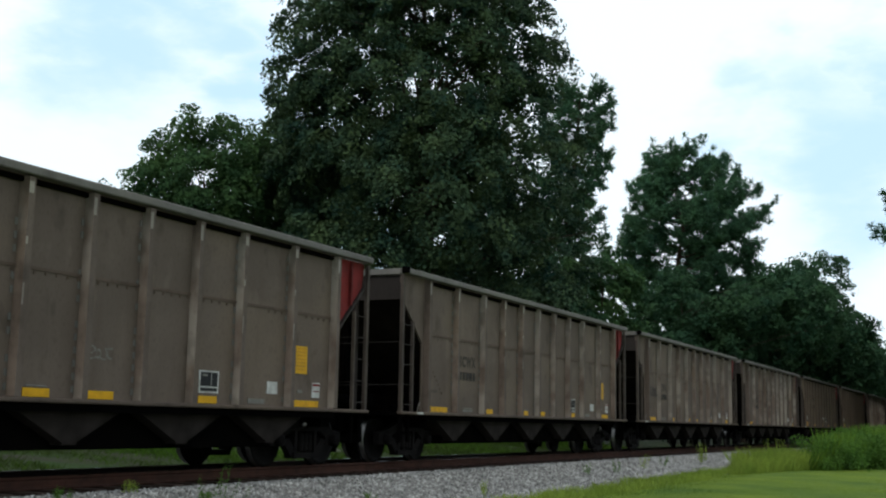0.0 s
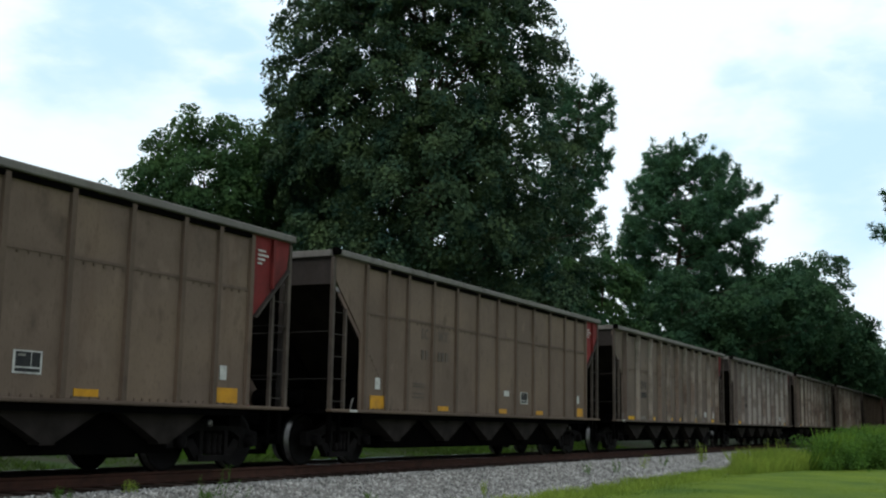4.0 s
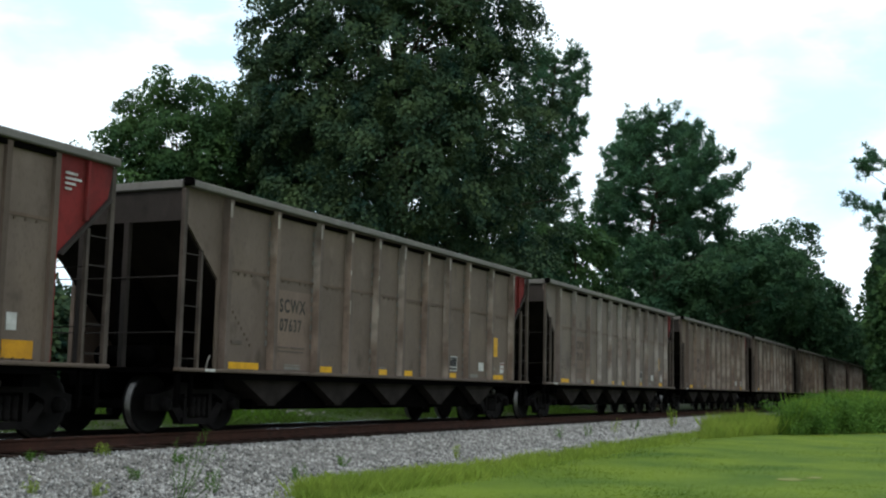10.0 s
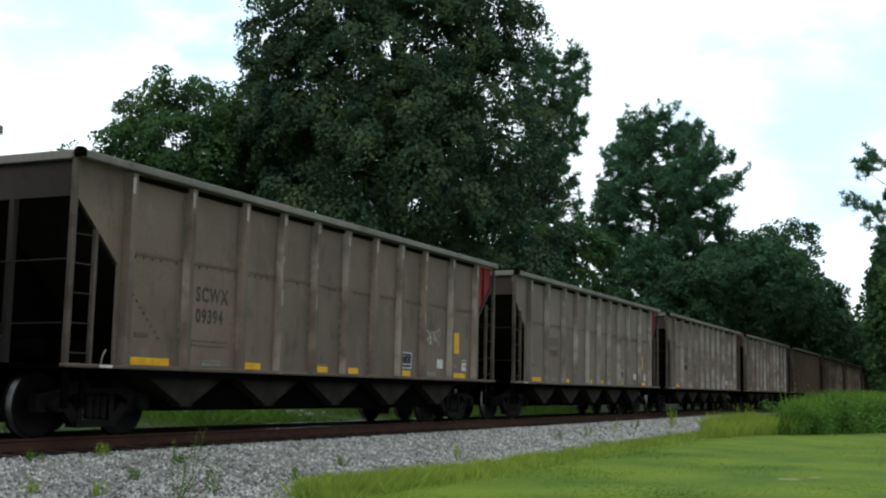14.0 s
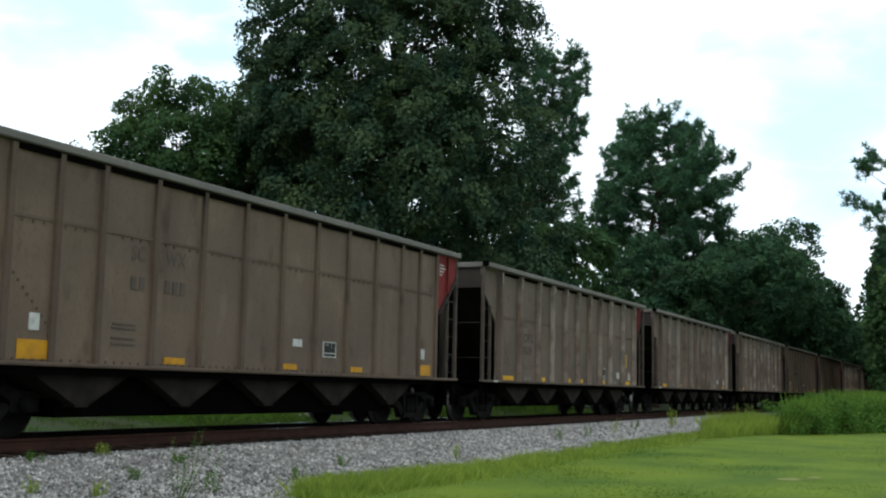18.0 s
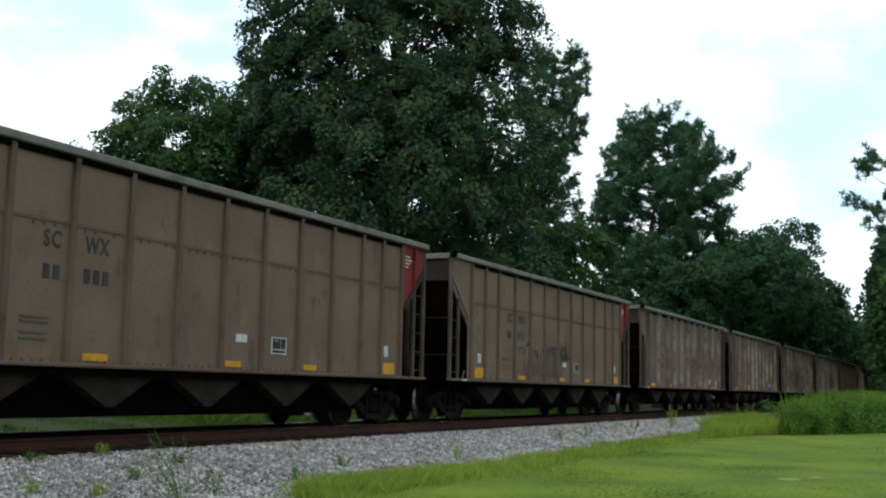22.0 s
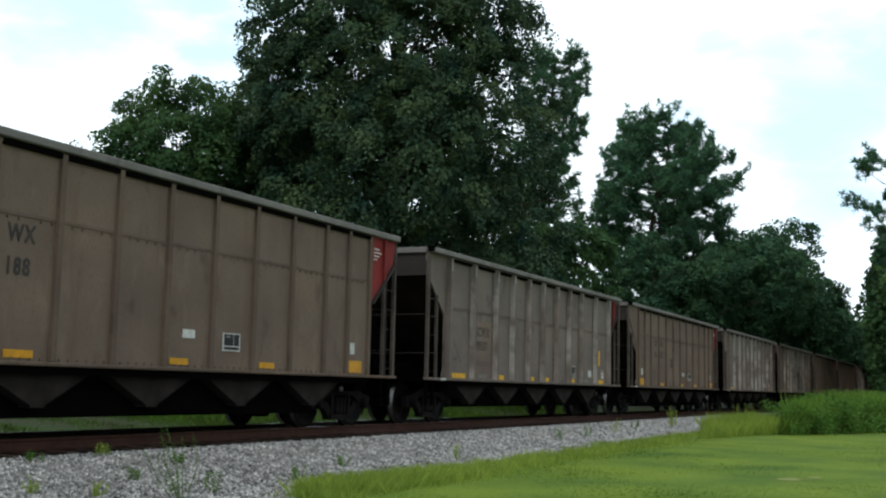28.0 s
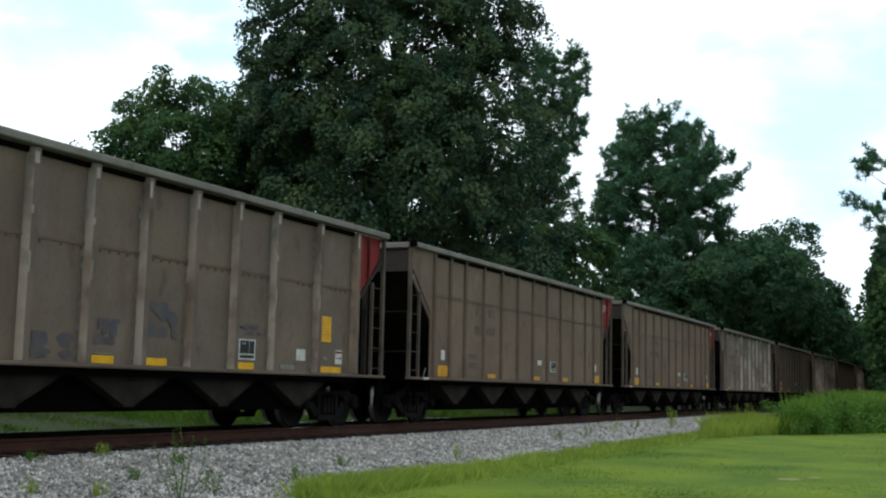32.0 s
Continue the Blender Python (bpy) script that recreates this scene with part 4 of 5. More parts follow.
def build_hopper(style):
    """One five-pocket coal hopper at the origin, its markings on the -y side."""
    car = thing("hopper_car", "dusty brown coal hopper car", "freight wagon", "coal hopper cars of the train")
    P = PAINT["grey"]
    ribs = RIBS_A if style == "A" else RIBS_B
    seam = 2.64 if style == "A" else 2.86
    for s in (-1, 1):
        deep = 0.135 if style == "A" else 0.05
        y0, y1 = sorted((s * (1.62 - deep), s * (1.59 - deep)))
        right = [(6.30, 1.0), (6.30, 3.80)] if s < 0 else [(6.34, 1.0), (6.34, 2.46), (7.26, 3.32), (7.36, 3.80)]
        part("side_panel", prism([(-6.38, 1.0), *right, (-7.36, 3.80), (-7.30, 3.32), (-6.38, 2.44)], y0, y1), P, car)
        half = 0.055 if style == "A" else 0.045
        rib = bmesh.new()
        v = [rib.verts.new(c) for c in [(x, y, z) for z in (1.03, 3.76) for x, y in
             ((-half * 1.25, 0.0), (-half, -deep), (half, -deep), (half * 1.25, 0.0))]]
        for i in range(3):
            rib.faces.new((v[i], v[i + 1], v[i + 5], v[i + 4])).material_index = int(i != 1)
        rib.faces.new((v[0], v[3], v[2], v[1]))
        rib.faces.new((v[4], v[5], v[6], v[7]))
        bmesh.ops.recalc_face_normals(rib, faces=rib.faces)
        plain = rib.copy()
        for bm, spots in ((rib, ((3.46, 3.70, -1.0, 0.1),)), (plain, ((3.55, 3.70, -1.0, 0.5), (2.15, 2.42, -1.0, -0.55), (2.9, 3.0, -1.0, -0.4)))):
            for z0, z1, a, b in spots if style == "A" else ():
                bm.faces.new([bm.verts.new((half * q, -deep - 0.004, z)) for q, z in ((a, z0), (b, z0), (b * 0.8, z1), (a, z1))]).material_index = 2
        kinds = [finish("rib", b, (P, P, CHIPPED)) for b in (rib, plain)]
        for k, x in enumerate(ribs):
            r = part("rib", kinds[k * 7 % 5 % 2], None, car, loc=(x, s * (1.62 - deep), 0))
            if s > 0:
                r.rotation_euler[2] = math.pi
        part("lap_strip", box(-6.3, 6.3, *sorted((s * (1.62 - deep), s * (1.634 - deep))), seam - 0.022, seam + 0.022), SEAM, car)
        # dark strip painted for the shade and grime below the top chord
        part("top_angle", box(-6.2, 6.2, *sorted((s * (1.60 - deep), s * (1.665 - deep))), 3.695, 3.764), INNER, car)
        part("top_chord", box(-7.40, 7.40, *sorted((s * 1.515, s * 1.665)), 3.780, 3.895, 0.015), BARE, car)
        part("side_sill", box(-7.42, 7.42, *sorted((s * 1.49, s * 1.63)), 0.965, 1.02, 0.012), P, car)
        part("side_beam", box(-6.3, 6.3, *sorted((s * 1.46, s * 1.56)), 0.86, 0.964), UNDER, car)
    part("end_panel", prism([(6.30, 1.0), (6.36, 1.0), (6.36, 2.46), (7.26, 3.30), (7.36, 3.78), (6.305, 3.78)], -1.617 + deep, -1.59 + deep), RED, car, "faded red panel at the end of the side")
    part("panel_rib", box(6.80, 6.85, FACE[style] - 0.055, FACE[style] - 0.002, 2.94, 3.76), RED, car)
    part("panel_flange", prism([(6.37, 2.44), (6.41, 2.42), (7.31, 3.28), (7.27, 3.32)], FACE[style] - 0.05, FACE[style] + 0.03), SHADED_GRIMY, car, "dark flange along the sloping edge")
    for e in (-1, 1):
        # black plate added to block the bright view under the slope sheet
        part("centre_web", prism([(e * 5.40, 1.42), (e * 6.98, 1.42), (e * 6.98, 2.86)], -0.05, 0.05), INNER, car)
        part("end_chord", box(*sorted((e * 7.27, e * 7.41)), -1.51, 1.51, 3.765, 3.89, 0.012), BARE, car)
        part("end_sheet", box(*sorted((e * 7.30, e * 7.335)), -1.48, 1.48, 3.27, 3.765), SHADED_GRIMY, car)
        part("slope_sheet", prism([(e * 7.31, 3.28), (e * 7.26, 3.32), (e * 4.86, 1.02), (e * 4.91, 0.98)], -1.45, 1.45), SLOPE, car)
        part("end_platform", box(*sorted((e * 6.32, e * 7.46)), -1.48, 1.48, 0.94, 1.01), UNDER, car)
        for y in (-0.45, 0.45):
            part("end_post", box(*sorted((e * 7.30, e * 7.40)), y - 0.05, y + 0.05, 1.01, 3.275, 0.01), SHADED_GRIMY, car)
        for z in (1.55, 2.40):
            part("grab_rail", tube([(e * 7.42, -1.50, z), (e * 7.42, 0.0, z - 0.015), (e * 7.42, 1.47, z)], 0.010, 5), SHADED_GRIMY, car)
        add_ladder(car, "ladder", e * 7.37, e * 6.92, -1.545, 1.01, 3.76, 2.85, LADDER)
        part("corner_post", box(*sorted((e * 7.36, e * 7.46)), 1.47, 1.57, 1.01, 3.76), SHADED_GRIMY, car)
        add_ladder(car, "step", e * 7.30, e * 6.98, -1.50, 0.42, 0.93, 0.93, UNDER)
        part("coupler", box(*sorted((e * 7.46, e * 8.06)), -0.12, 0.12, 0.70, 0.93, 0.03), UNDER, car)
        part("end_cross_beam", box(*sorted((e * 6.02, e * 6.32)), -1.45, 1.45, 0.70, 0.92), UNDER, car)
        add_truck(car, e * 6.17)
    part("bearing_plate", lathe_y([(-0.03, 0.02), (-0.03, 0.055), (0.02, 0.06)], 12), TREAD, car, "small polished steel fitting", (5.75, -1.28, 0.74))
    part("corner_cap", box(-7.44, -7.30, -1.675, -1.54, 3.785, 3.918, 0.02), UNDER, car, "black corner cap on the top edge")
    part("sill_stencil", box(-6.80, -6.54, -1.637, -1.632, 0.974, 1.012), WHITE, car, "small pale stencil on the sill")
    part("grab_iron", tube([(-6.74, -1.60, 1.02), (-6.74, -1.62, 1.13), (-6.68, -1.62, 1.22)], 0.014, 5), BARE, car)
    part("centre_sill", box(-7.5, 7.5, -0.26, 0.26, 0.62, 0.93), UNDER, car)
    # black block stands in for gates, pipes and shade between the chutes
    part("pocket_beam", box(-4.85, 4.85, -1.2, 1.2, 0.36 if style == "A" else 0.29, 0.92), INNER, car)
    # unseen floor added to stop light leaking through the body
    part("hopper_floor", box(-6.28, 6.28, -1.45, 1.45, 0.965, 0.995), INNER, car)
    chute = finish("hopper_chute", prism([(-1.06, 0.93), (1.06, 0.93), (0.13, 0.46), (0.13, 0.43), (-0.13, 0.43), (-0.13, 0.46)], -1.40, 1.40), CHUTE)
    for k in range(5):
        part("hopper_chute", chute, None, car, loc=(-4.56 + 2.28 * k, 0, 0))
    part("air_reservoir", lathe_y([(-0.55, 0.02), (-0.5, 0.17), (0.5, 0.17), (0.55, 0.02)], 16), UNDER, car, loc=(-6.85, -0.1, 1.2))
    part("brake_box", box(-7.05, -6.85, -1.35, -1.12, 1.01, 1.16, 0.02), UNDER, car)
    rivets(car, style, ribs, seam)
    decals(car, style)
    return car


def rivets(car, style, ribs, seam):
    """Rows of bolt heads beside the ribs, along the seam and down the line of the slope sheets."""
    f = FACE[style]
    rng = random.Random(2)

    def heads(spots, w, h, mat):
        bm = bmesh.new()
        for x, z in spots:
            box(x - w, x + w, f - 0.014, f + 0.002, z - h, z + h, 0.0, bm)
        tagged(part("riveted_seam", bm, mat, car), kind="stuff")

    column = []
    for k, x in enumerate(ribs[1:-1]):
        if k % 4 != 2:
            column += [(x - 0.105, 1.15 + 0.17 * i) for i in range(15) if rng.random() < 0.85]
    if style == "A":
        heads(column, 0.022, 0.045, BARE)
    seam_row = [(-6.2 + k * 0.19, seam - 0.055) for k in range(66) if rng.random() < 0.8]
    if style == "B":
        seam_row += [(-6.2 + k * 0.17, 1.045) for k in range(74)]
    seam_row += [(-6.1 + i * 0.085, 2.12 - i * 0.085) for i in range(9)]
    heads(seam_row, 0.016, 0.018, SEAM)


def plate(car, name, x0, x1, z0, z1, mat, label="", proud=0.0, style="A"):
    f = FACE[style]
    return part(name, box(x0, x1, f - 0.012 - proud, f - 0.001, z0, z1), mat, car, label)


def decals(car, style):
    if style == "A":
        for x0, x1 in ((-6.02, -5.15), (-3.20, -2.72), (-0.95, -0.50), (0.17, 0.67), (2.50, 2.95), (4.92, 5.85)):
            plate(car, "reflector_strip", x0, x1, 1.035, 1.145, YELLOW, "yellow reflector strip")
        for k in range(7):
            plate(car, "placard_line", 5.00, 5.40, 1.66 + k * 0.06, 1.675 + k * 0.06, AMBER, "", 0.004)
        plate(car, "placard", 4.95, 5.45, 1.60, 2.07, YELLOW, "yellow notice placard")
        framed(car, 2.50, 2.98, 1.19, 1.53)
        plate(car, "white_label", 4.27, 4.57, 1.23, 1.43, WHITE, "small white label")
        plate(car, "white_label", 5.64, 5.88, 1.20, 1.46, WHITE, "small white and red label")
        plate(car, "label_stripe", 5.65, 5.87, 1.40, 1.44, RED, "", 0.004)
        plate(car, "label_line", 5.66, 5.86, 1.30, 1.32, RED, "", 0.004)
        plate(car, "grey_label", 3.76, 4.22, 1.06, 1.14, GREYDECAL, "worn grey stencil")
        plate(car, "white_label", -4.35, -3.85, 1.06, 1.11, GREYDECAL, "worn white stencil line")
        plate(car, "white_label", -4.35, -3.85, 1.13, 1.15, GREYDECAL)
        plate(car, "stencil_line", -0.90, -0.55, 1.165, 1.185, GREYDECAL)
        plate(car, "stencil_line", -5.95, -5.65, 1.44, 1.50, GHOST)
        plate(car, "grey_label", 5.18, 5.33, 1.27, 1.32, GREYDECAL)
    else:
        plate(car, "reflector_strip", -5.98, -5.42, 1.05, 1.30, AMBER, "amber reflector plate", style="B")
        plate(car, "reflector_strip", 5.50, 6.02, 1.05, 1.28, AMBER, "amber reflector plate", style="B")
        for x0, x1 in ((-3.10, -2.60), (0.14, 0.58), (2.50, 2.95)):
            plate(car, "reflector_strip", x0, x1, 1.06, 1.16, AMBER, "dull amber reflector strip", style="B")
        plate(car, "white_label", -5.80, -5.62, 1.42, 1.64, WHITE, "small white label", style="B")
        plate(car, "white_label", 5.55, 5.72, 1.40, 1.62, WHITE, "small white label", style="B")
        plate(car, "white_label", 0.42, 0.72, 1.47, 1.60, WHITE, "small white label", style="B")
        framed(car, 1.45, 1.92, 1.31, 1.60, "B")
        for k, w in enumerate((0.22, 0.30, 0.20, 0.12)):
            plate(car, "panel_mark", 6.42, 6.42 + w, 3.52 - k * 0.07, 3.55 - k * 0.07, WHITE, style="B")
        for z in (1.30, 1.38, 1.52, 1.58):
            plate(car, "stencil_line", -4.25, -3.75, z, z + 0.025, GHOST, style="B")


def ring_mark(car):
    ring = bmesh.new()
    inner, outer = [], []
    for k in range(24):
        a = 2 * math.pi * k / 24
        inner.append(ring.verts.new((-1.72 + 0.10 * math.cos(a), FACE["A"] - 0.006, 2.24 + 0.12 * math.sin(a))))
        outer.append(ring.verts.new((-1.72 + 0.13 * math.cos(a), FACE["A"] - 0.006, 2.24 + 0.15 * math.sin(a))))
    for k in range(24):
        ring.faces.new((inner[k], outer[k], outer[(k + 1) % 24], inner[(k + 1) % 24]))
    part("ring_mark", ring, GHOST, car, "faint worn ring emblem")


def framed(car, x0, x1, z0, z1, style="A"):
    """The black panel with a white border on each side."""
    p = plate(car, "marking_panel", x0, x1, z0, z1, WHITE, "white bordered black marking panel", 0.0, style)
    for a, b, c, d in ((0.07, 0.60, 0.30, 0.93), (0.635, 0.93, 0.30, 0.93), (0.07, 0.93, 0.08, 0.23)):
        plate(p, "panel_field", x0 + (x1 - x0) * a, x0 + (x1 - x0) * b, z0 + (z1 - z0) * c, z0 + (z1 - z0) * d, BLACK, "", 0.004, style)
    plate(p, "panel_mark", x0 + (x1 - x0) * 0.15, x0 + (x1 - x0) * 0.40, z0 + (z1 - z0) * 0.74, z0 + (z1 - z0) * 0.84, GREYDECAL, "", 0.007, style)


def letter(car, style, number, mat, height=0.235):
    """Reporting marks; unread numbers become bars."""
    y = FACE[style] - 0.006
    if style == "A":
        part("lettering", text_mesh("SCWX", height, mat), None, car, "black stencilled lettering", (-4.56, y, 2.06))
        if number:
            patch = box(-4.72, -3.50, FACE["A"] - 0.004, FACE["A"] - 0.001, 1.05, 2.44)
            part("repainted_patch", patch, REPAINT, car, "repainted grey patch behind the lettering")
            for z, x0, x1 in ((1.36, -4.62, -3.74), (1.43, -4.62, -4.22), (1.43, -4.14, -3.70)):
                plate(car, "stencil_line", x0, x1, z, z + 0.022, GHOST)
            part("lettering", text_mesh(number, height * 0.93, mat), None, car, "", (-4.54, y, 1.73))
        else:
            for k in range(5):
                plate(car, "number_bar", -4.52 + k * 0.17, -4.41 + k * 0.17, 1.76, 1.94, mat)
    else:
        part("lettering", text_mesh("SC", 0.225, mat), None, car, "black stencilled lettering", (-3.92, y, 2.52))
        part("lettering", text_mesh("WX", 0.225, mat), None, car, "", (-3.14, y, 2.52))
        if number:
            part("lettering", text_mesh(number[:2], 0.225, mat), None, car, "", (-3.92, y, 2.10))
            part("lettering", text_mesh(number[2:], 0.225, mat), None, car, "", (-3.16, y, 2.10))
        else:
            for x in (-3.90, -3.72, -3.14, -2.96, -2.78):
                plate(car, "number_bar", x, x + 0.11, 2.10, 2.29, mat, style="B")


def scrawl(car, x0, x1, z0, z1, mat, seed, strokes=6, width=0.05, label="spray-painted scrawl", style="A"):
    """Loose looping spray strokes, as flat ribbons on the side."""
    rng = random.Random(seed)
    bm = bmesh.new()
    prev = None
    for k in range(strokes):
        cx = x0 + (x1 - x0) * (k + 0.5) / strokes
        cz = (z0 + z1) / 2 + rng.uniform(-0.1, 0.1) * (z1 - z0)
        rx, rz = (x1 - x0) / strokes * rng.uniform(0.35, 0.75), (z1 - z0) * rng.uniform(0.28, 0.5)
        a0, turn = rng.uniform(0, 6.28), rng.choice((-1, 1)) * rng.uniform(3.0, 6.5)
        y = FACE[style] - 0.004 - 0.0012 * k
        for i in range(15):
            a = a0 + turn * i / 14
            wob = 1 + 0.25 * math.sin(3 * a + k)
            px, pz = cx + rx * math.cos(a) * wob, cz + rz * math.sin(a)
            w = width * (0.6 + 0.5 * math.sin(i * 0.7 + k) ** 2)
            cur = (bm.verts.new((px, y, pz - w / 2)), bm.verts.new((px + w * 0.6, y, pz + w / 2)))
            if prev:
                bm.faces.new((prev[0], cur[0], cur[1], prev[1]))
            prev = cur
    part("graffiti", bm, mat, car, label)


def smear(car, x0, x1, z0, z1, mat, seed, blots=5, label="smeared spray paint", style="A"):
    """Ragged overlapping blots of worn spray paint, with runs below them."""
    rng = random.Random(seed)
    bm = bmesh.new()
    for k in range(blots):
        cx, cz = rng.uniform(x0, x1), rng.uniform(z0, z1)
        rx, rz = (x1 - x0) * rng.uniform(0.08, 0.26), (z1 - z0) * rng.uniform(0.10, 0.34)
        y = FACE[style] - 0.004 - 0.0012 * k
        ring = []
        for i in range(14):
            a = 2 * math.pi * i / 14
            q = rng.uniform(0.65, 1.15) * (1.25 if i in (10, 11) else 1.0)
            ring.append(bm.verts.new((min(max(cx + rx * q * math.cos(a), x0), x1), y, min(max(cz + rz * q * math.sin(a), z0), z1))))
        bm.faces.new(ring)
    part("graffiti", bm, mat, car, label)


# style, paint, number and lettering tone of every car, from the one that passes first
CARS = {n: ("A", "grey", "", 1) for n in range(0, 42)}
CARS.update({
    0: ("A", "grey", "", 0), 1: ("A", "grey", "", 1), 2: ("A", "grey", "", 1), 3: ("A", "grey", "", 1),
    4: ("B", "brown", "06189", 1), 5: ("B", "brown", "", 0), 6: ("A", "grey", "", 1), 7: ("A", "light", "", 1), 8: ("A", "grey", "09179", 1),
    9: ("A", "grey", "07484", 1), 10: ("B", "grey", "06114", 1), 11: ("A", "grey", "07637", 1), 12: ("A", "light", "07565", 1),
    13: ("A", "grey", "07626", 1), 14: ("A", "grey", "07650", 1), 15: ("A", "grey", "09394", 1),
    16: ("A", "light", "", 0), 17: ("A", "light", "", 1), 18: ("A", "light", "09038", 1), 19: ("B", "brown", "", 0), 20: ("A", "grey", "07639", 1),
    21: ("A", "grey", "07701", 1), 22: ("A", "grey", "07549", 1), 23: ("B", "brown", "", 1), 24: ("B", "brown", "06012", 1), 25: ("A", "grey", "07800", 1),
    26: ("A", "grey", "07784", 1), 28: ("A", "light", "", 0), 29: ("B", "brown", "06188", 1), 30: ("A", "light", "09587", 1), 31: ("B", "brown", "06232", 1),
    32: ("A", "light", "09513", 1), 33: ("A", "grey", "", 1), 34: ("B", "brown", "", 0), 35: ("B", "brown", "", 0), 36: ("A", "light", "", 0),
    37: ("B", "dark", "", 0), 38: ("A", "grey", "", 0), 39: ("B", "dark", "", 0),
})
TONE = {"grey": "dusty grey-brown", "light": "dusty pale grey-brown", "brown": "dusty rust-brown", "dark": "dark dusty brown"}
PAINTED = ("side_panel", "rib", "side_sill")


def build_train():
    masters = {s: build_hopper(s) for s in "AB"}
    train, used = [], set()
    for n in sorted(CARS):
        style, paint, number, tone = CARS[n]
        if style not in used:
            car = masters[style]
            used.add(style)
        else:
            car = None
        train.append((n, style, paint, number, tone, car))
    made = []
    for n, style, paint, number, tone, car in train:
        if car is None:
            car = copy_thing(masters[style], Matrix())
        made.append((n, car))
    for (n, car), (_, style, paint, number, tone, _) in zip(made, train):
        mat = PAINT[paint]
        for o in car.children_recursive:
            if o.name.split(".")[0] in PAINTED and not o.parent.name.startswith("step"):
                kind = o.name.split(".")[0]
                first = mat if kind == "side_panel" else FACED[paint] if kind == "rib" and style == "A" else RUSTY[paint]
                edge = FACED[paint] if kind == "rib" and o.location.x < -6 else LIT_SCUFFED[paint]
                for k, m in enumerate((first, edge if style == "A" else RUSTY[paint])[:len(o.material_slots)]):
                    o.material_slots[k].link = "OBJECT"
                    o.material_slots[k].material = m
        kind = "coal hopper car with stout side ribs" if style == "A" else "coal hopper car with slim ribs"
        mark = " and graffiti" if n in (0, 2, 9, 15, 24, 25, 26, 27, 28, 31, 33) else ""
        tagged(car, f"{TONE[paint]} {kind}{mark}")
        letter(car, style, number, LETTER if tone else GHOST)
    return dict(made)


TRAIN = build_train()
scrawl(TRAIN[0], 0.05, 0.62, 1.56, 1.74, GREYDECAL, 4, 5, 0.025)
scrawl(TRAIN[2], -5.9, -4.9, 1.85, 2.15, SPRAY, 3, 6, 0.05)
scrawl(TRAIN[2], 3.42, 4.22, 1.72, 2.08, LETTER, 14, 7, 0.04)
scrawl(TRAIN[9], -1.0, 1.9, 1.15, 1.75, SPRAY_BLUE, 15, 8, 0.08, "faded scrawl in grey spray paint")
scrawl(TRAIN[15], 3.58, 4.38, 1.74, 2.10, SPRAY_WHITE, 5, 7, 0.035)
def outline(car, points, width, mat, layer, style="B"):
    """One thin spray stroke along a smooth line of (x, z) points."""
    bm = bmesh.new()
    y = FACE[style] - 0.004 - 0.0012 * layer
    prev = None
    for i in range(len(points) - 1):
        p0, p1, p2, p3 = (Vector(points[min(max(i + k, 0), len(points) - 1)]) for k in (-1, 0, 1, 2))
        for j in range(5):
            q = j / 5
            c = 0.5 * (2 * p1 + (p2 - p0) * q + (2 * p0 - 5 * p1 + 4 * p2 - p3) * q * q + (3 * p1 - p0 - 3 * p2 + p3) * q ** 3)
            d = (p2 - p1).normalized() * width * (0.42 + 0.12 * math.sin(i * 2 + j))
            cur = (bm.verts.new((c.x - d.y, y, c.y + d.x)), bm.verts.new((c.x + d.y, y, c.y - d.x)))
            if prev:
                bm.faces.new((prev[0], cur[0], cur[1], prev[1]))
            prev = cur
    part("graffiti", bm, mat, car, "thin spray-painted outline")


# five tall rounded letter shapes side by side, shaded dark along their tops
for k, (x, w, top) in enumerate(((-2.62, 0.52, 2.02), (-2.02, 0.40, 1.86), (-1.42, 0.50, 1.90), (-0.72, 0.42, 1.98), (-0.22, 0.52, 2.06))):
    outline(TRAIN[24], ((x, 1.14), (x - 0.04, 1.45), (x + 0.03, top - 0.16), (x + w * 0.5, top), (x + w * 0.92, top - 0.20), (x + w, 1.50), (x + w * 0.94, 1.12)), 0.055, SPRAY, k)
    outline(TRAIN[24], ((x + w * 0.3, 1.10), (x + w * 0.34, 1.42), (x + w * 0.6, 1.52), (x + w * 0.66, 1.20)), 0.035, SPRAY, k + 6)
    smear(TRAIN[24], x + w * 0.45, x + w * 1.15, top - 0.22, top + 0.04, SPRAY, 60 + k, 6, "dark spray shading", "B")
smear(TRAIN[24], 0.35, 0.88, 1.62, 2.06, SPRAY, 70, 8, "dark spray shading", "B")
outline(TRAIN[24], ((0.45, 1.55), (0.62, 1.85), (0.66, 2.26), (0.74, 1.80), (0.95, 1.72), (1.12, 1.74)), 0.05, SPRAY, 12)
scrawl(TRAIN[24], -3.1, -2.66, 1.72, 1.98, SPRAY, 7, 3, 0.04, style="B")
smear(TRAIN[25], 1.30, 2.05, 1.14, 1.86, SPRAY_PALE, 8, 6, "pale smeared spray paint")
smear(TRAIN[25], 1.30, 2.10, 1.08, 1.30, SPRAY_RUST, 28, 4, "red-brown spray smear")
smear(TRAIN[25], 2.36, 3.20, 1.17, 1.80, SPRAY_PALE, 38, 7, "pale smeared spray paint")
smear(TRAIN[25], 2.95, 3.36, 1.10, 1.75, SPRAY_RUST, 18, 6, "red-brown spray smear")
scrawl(TRAIN[26], -6.1, -5.3, 1.55, 2.1, SPRAY, 9, 6, 0.06)
scrawl(TRAIN[26], 3.6, 4.4, 1.62, 1.96, SPRAY, 19, 6, 0.04)
scrawl(TRAIN[26], 1.3, 2.1, 1.22, 1.58, GREYDECAL, 29, 6, 0.03, "faint pale scrawl")
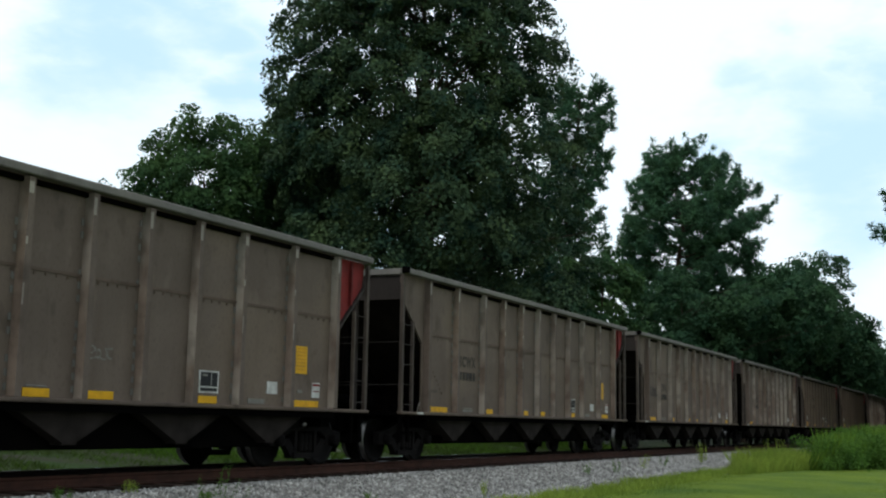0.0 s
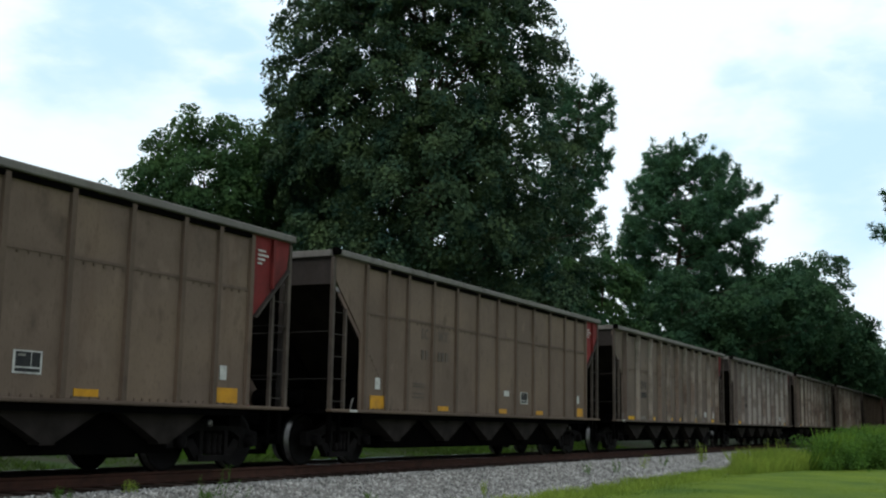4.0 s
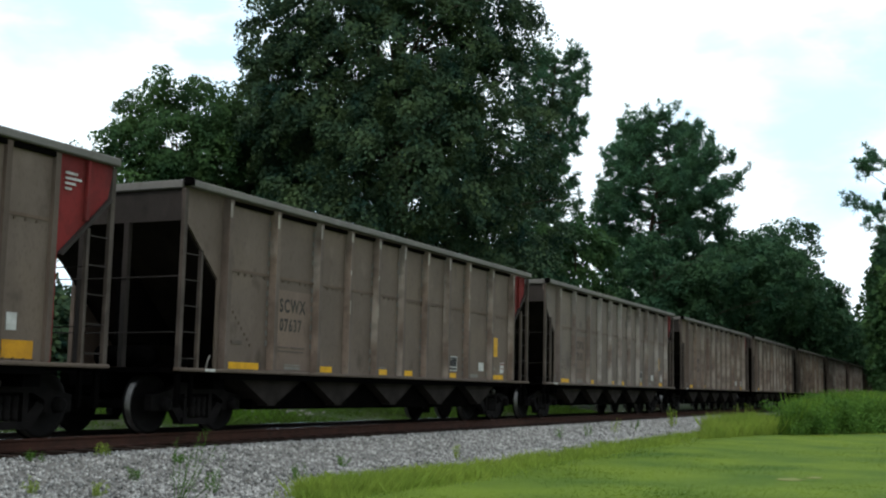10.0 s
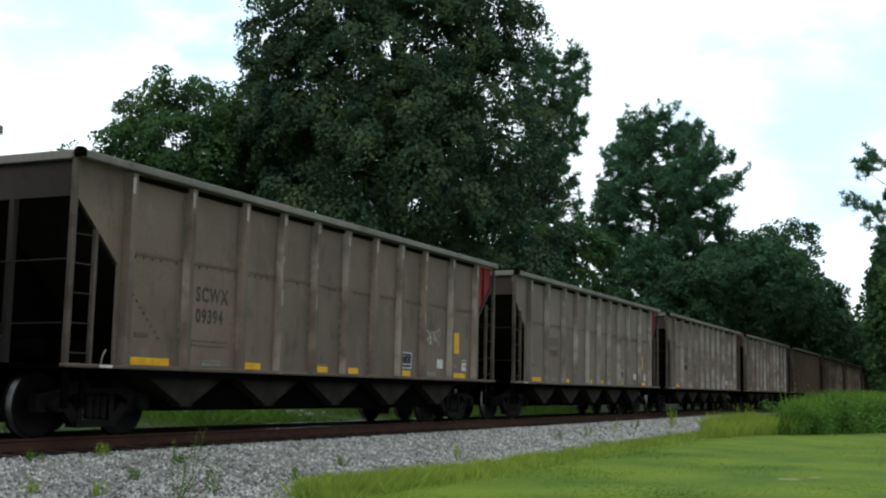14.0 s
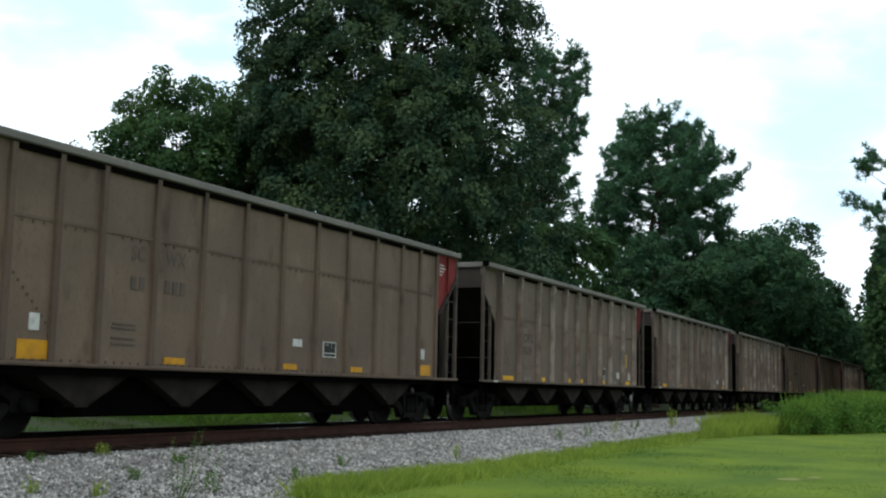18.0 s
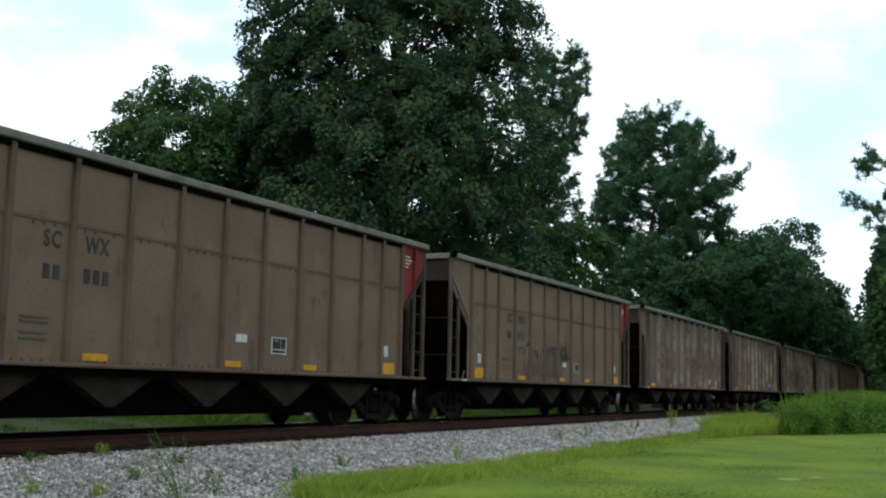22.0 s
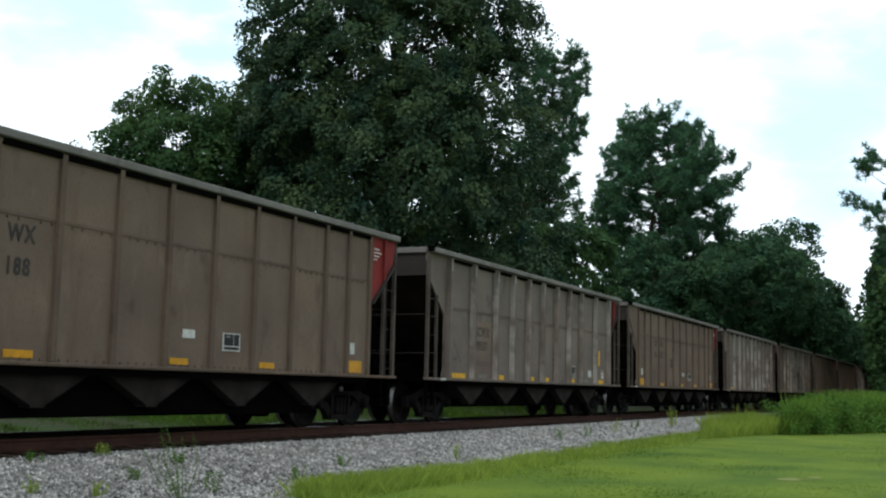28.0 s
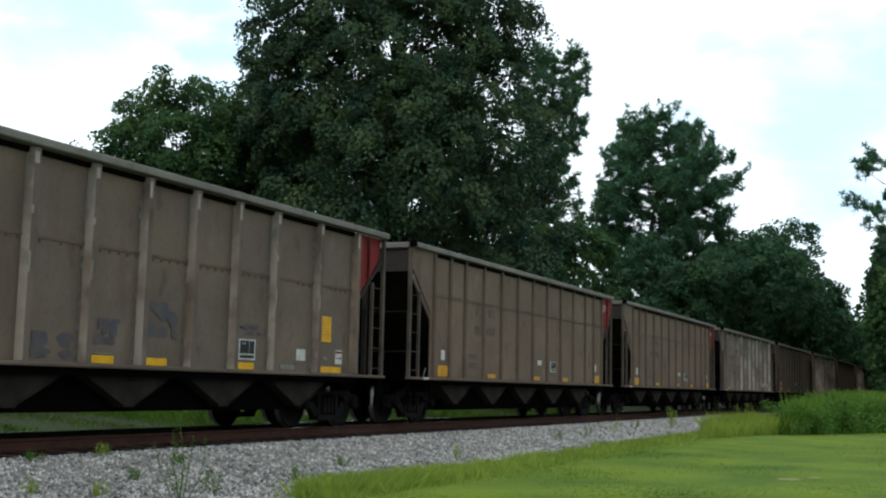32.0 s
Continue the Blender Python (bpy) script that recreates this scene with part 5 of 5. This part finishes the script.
scrawl(TRAIN[27], -4.6, -3.7, 1.35, 1.75, SPRAY_BLUE, 10, 6, 0.06)
scrawl(TRAIN[27], -2.6, -0.9, 1.15, 1.5, SPRAY, 20, 6, 0.05)
scrawl(TRAIN[27], 1.5, 2.2, 1.2, 1.6, SPRAY_WHITE, 21, 4, 0.06)
scrawl(TRAIN[28], -4.5, 5.6, 1.12, 2.1, SPRAY_WHITE, 11, 16, 0.14, "large white spray-painted graffiti")
scrawl(TRAIN[31], -1.6, -0.9, 1.75, 2.15, SPRAY, 12, 7, 0.06, style="B")
for x0, x1, z0, z1, seed in ((-2.08, -1.32, 1.05, 1.42, 13), (-0.98, -0.40, 1.30, 1.66, 23), (0.08, 0.95, 1.45, 1.98, 33), (2.48, 3.30, 1.60, 1.78, 43)):
    smear(TRAIN[33], x0, x1, z0, z1, SPRAY_BLUE, seed, 10, "faded blue-grey spray patch")


for n in (17, 20, 28, 30, 32, 36):
    ring_mark(TRAIN[n])


# ---- what moves ----
def gap_x(t):
    """Place of the first coupling along the track at t seconds; the train slows a little."""
    ts = (-1.0, 0.0, 3.5, 6.0, 7.0, 9.0, 10.0, 13.0, 14.0, 17.0, 19.0, 20.0, 22.0, 24.0, 25.0, 28.0, 30.0, 32.0, 33.0)
    xs = (36.36, 19.58, -39.20, -81.28, -98.15, -131.64, -148.43, -198.74, -215.52, -265.61, -298.99, -315.56, -348.75, -381.93,
          -397.90, -447.22, -480.06, -512.63, -529.0)
    return float(np.interp(t, ts, xs))


def motions():
    times = (0.0, 3.5, 6.0, 7.0, 9.0, 10.0, 13.0, 14.0, 17.0, 19.0, 20.0, 22.0, 24.0, 25.0, 28.0, 30.0, 32.0)
    for n, car in TRAIN.items():
        # cars with slim ribs ride a little further back on their couplings
        back = 0.20 if CARS[n][0] == "B" else 0.0
        walk(car, [(t, pose(gap_x(t) + (n - 0.5) * CAR - back, 0, 0)) for t in times])
    # the tall weed is blown over as the train's draught grows
    axis = Vector((0.907, 0.420, 0.0))
    walk(WEED, [(t, Matrix.Translation(TALL_WEED) @ Matrix.Rotation(radians(a), 4, axis)) for t, a in (
        (0.0, 12), (1.5, 16), (3.0, 12), (6.0, 14), (8.8, 12), (9.6, 15), (11.2, 16), (13.0, 15), (14.2, 13), (17.0, 15), (18.2, 10),
        (19.0, -8), (20.5, -24), (22.0, -26), (24.0, -24), (25.5, -10), (27.5, -14), (29.0, -20), (30.5, -12), (31.5, -4), (32.0, -6))])
    # wheels roll without slipping; alike wheelsets share one turning
    rows = [k / FPS for k in range(int(32 * FPS) + 1)]
    sets = [o for car in TRAIN.values() for o in car.children_recursive if o.name.split(".")[0] == "wheelset"]
    for side in (-0.89, 0.89):
        alike = [o for o in sets if abs(o.location.x - side) < 0.01]
        walk(alike[0], [(t, pose(side, 0, 0.457, 0, math.degrees(gap_x(t) / 0.457), 0)) for t in rows])
        lead = alike[0].animation_data
        for o in alike[1:]:
            o.rotation_mode = "QUATERNION"
            o.animation_data_create()
            o.animation_data.action = lead.action
            o.animation_data.action_slot = lead.action_slot


motions()
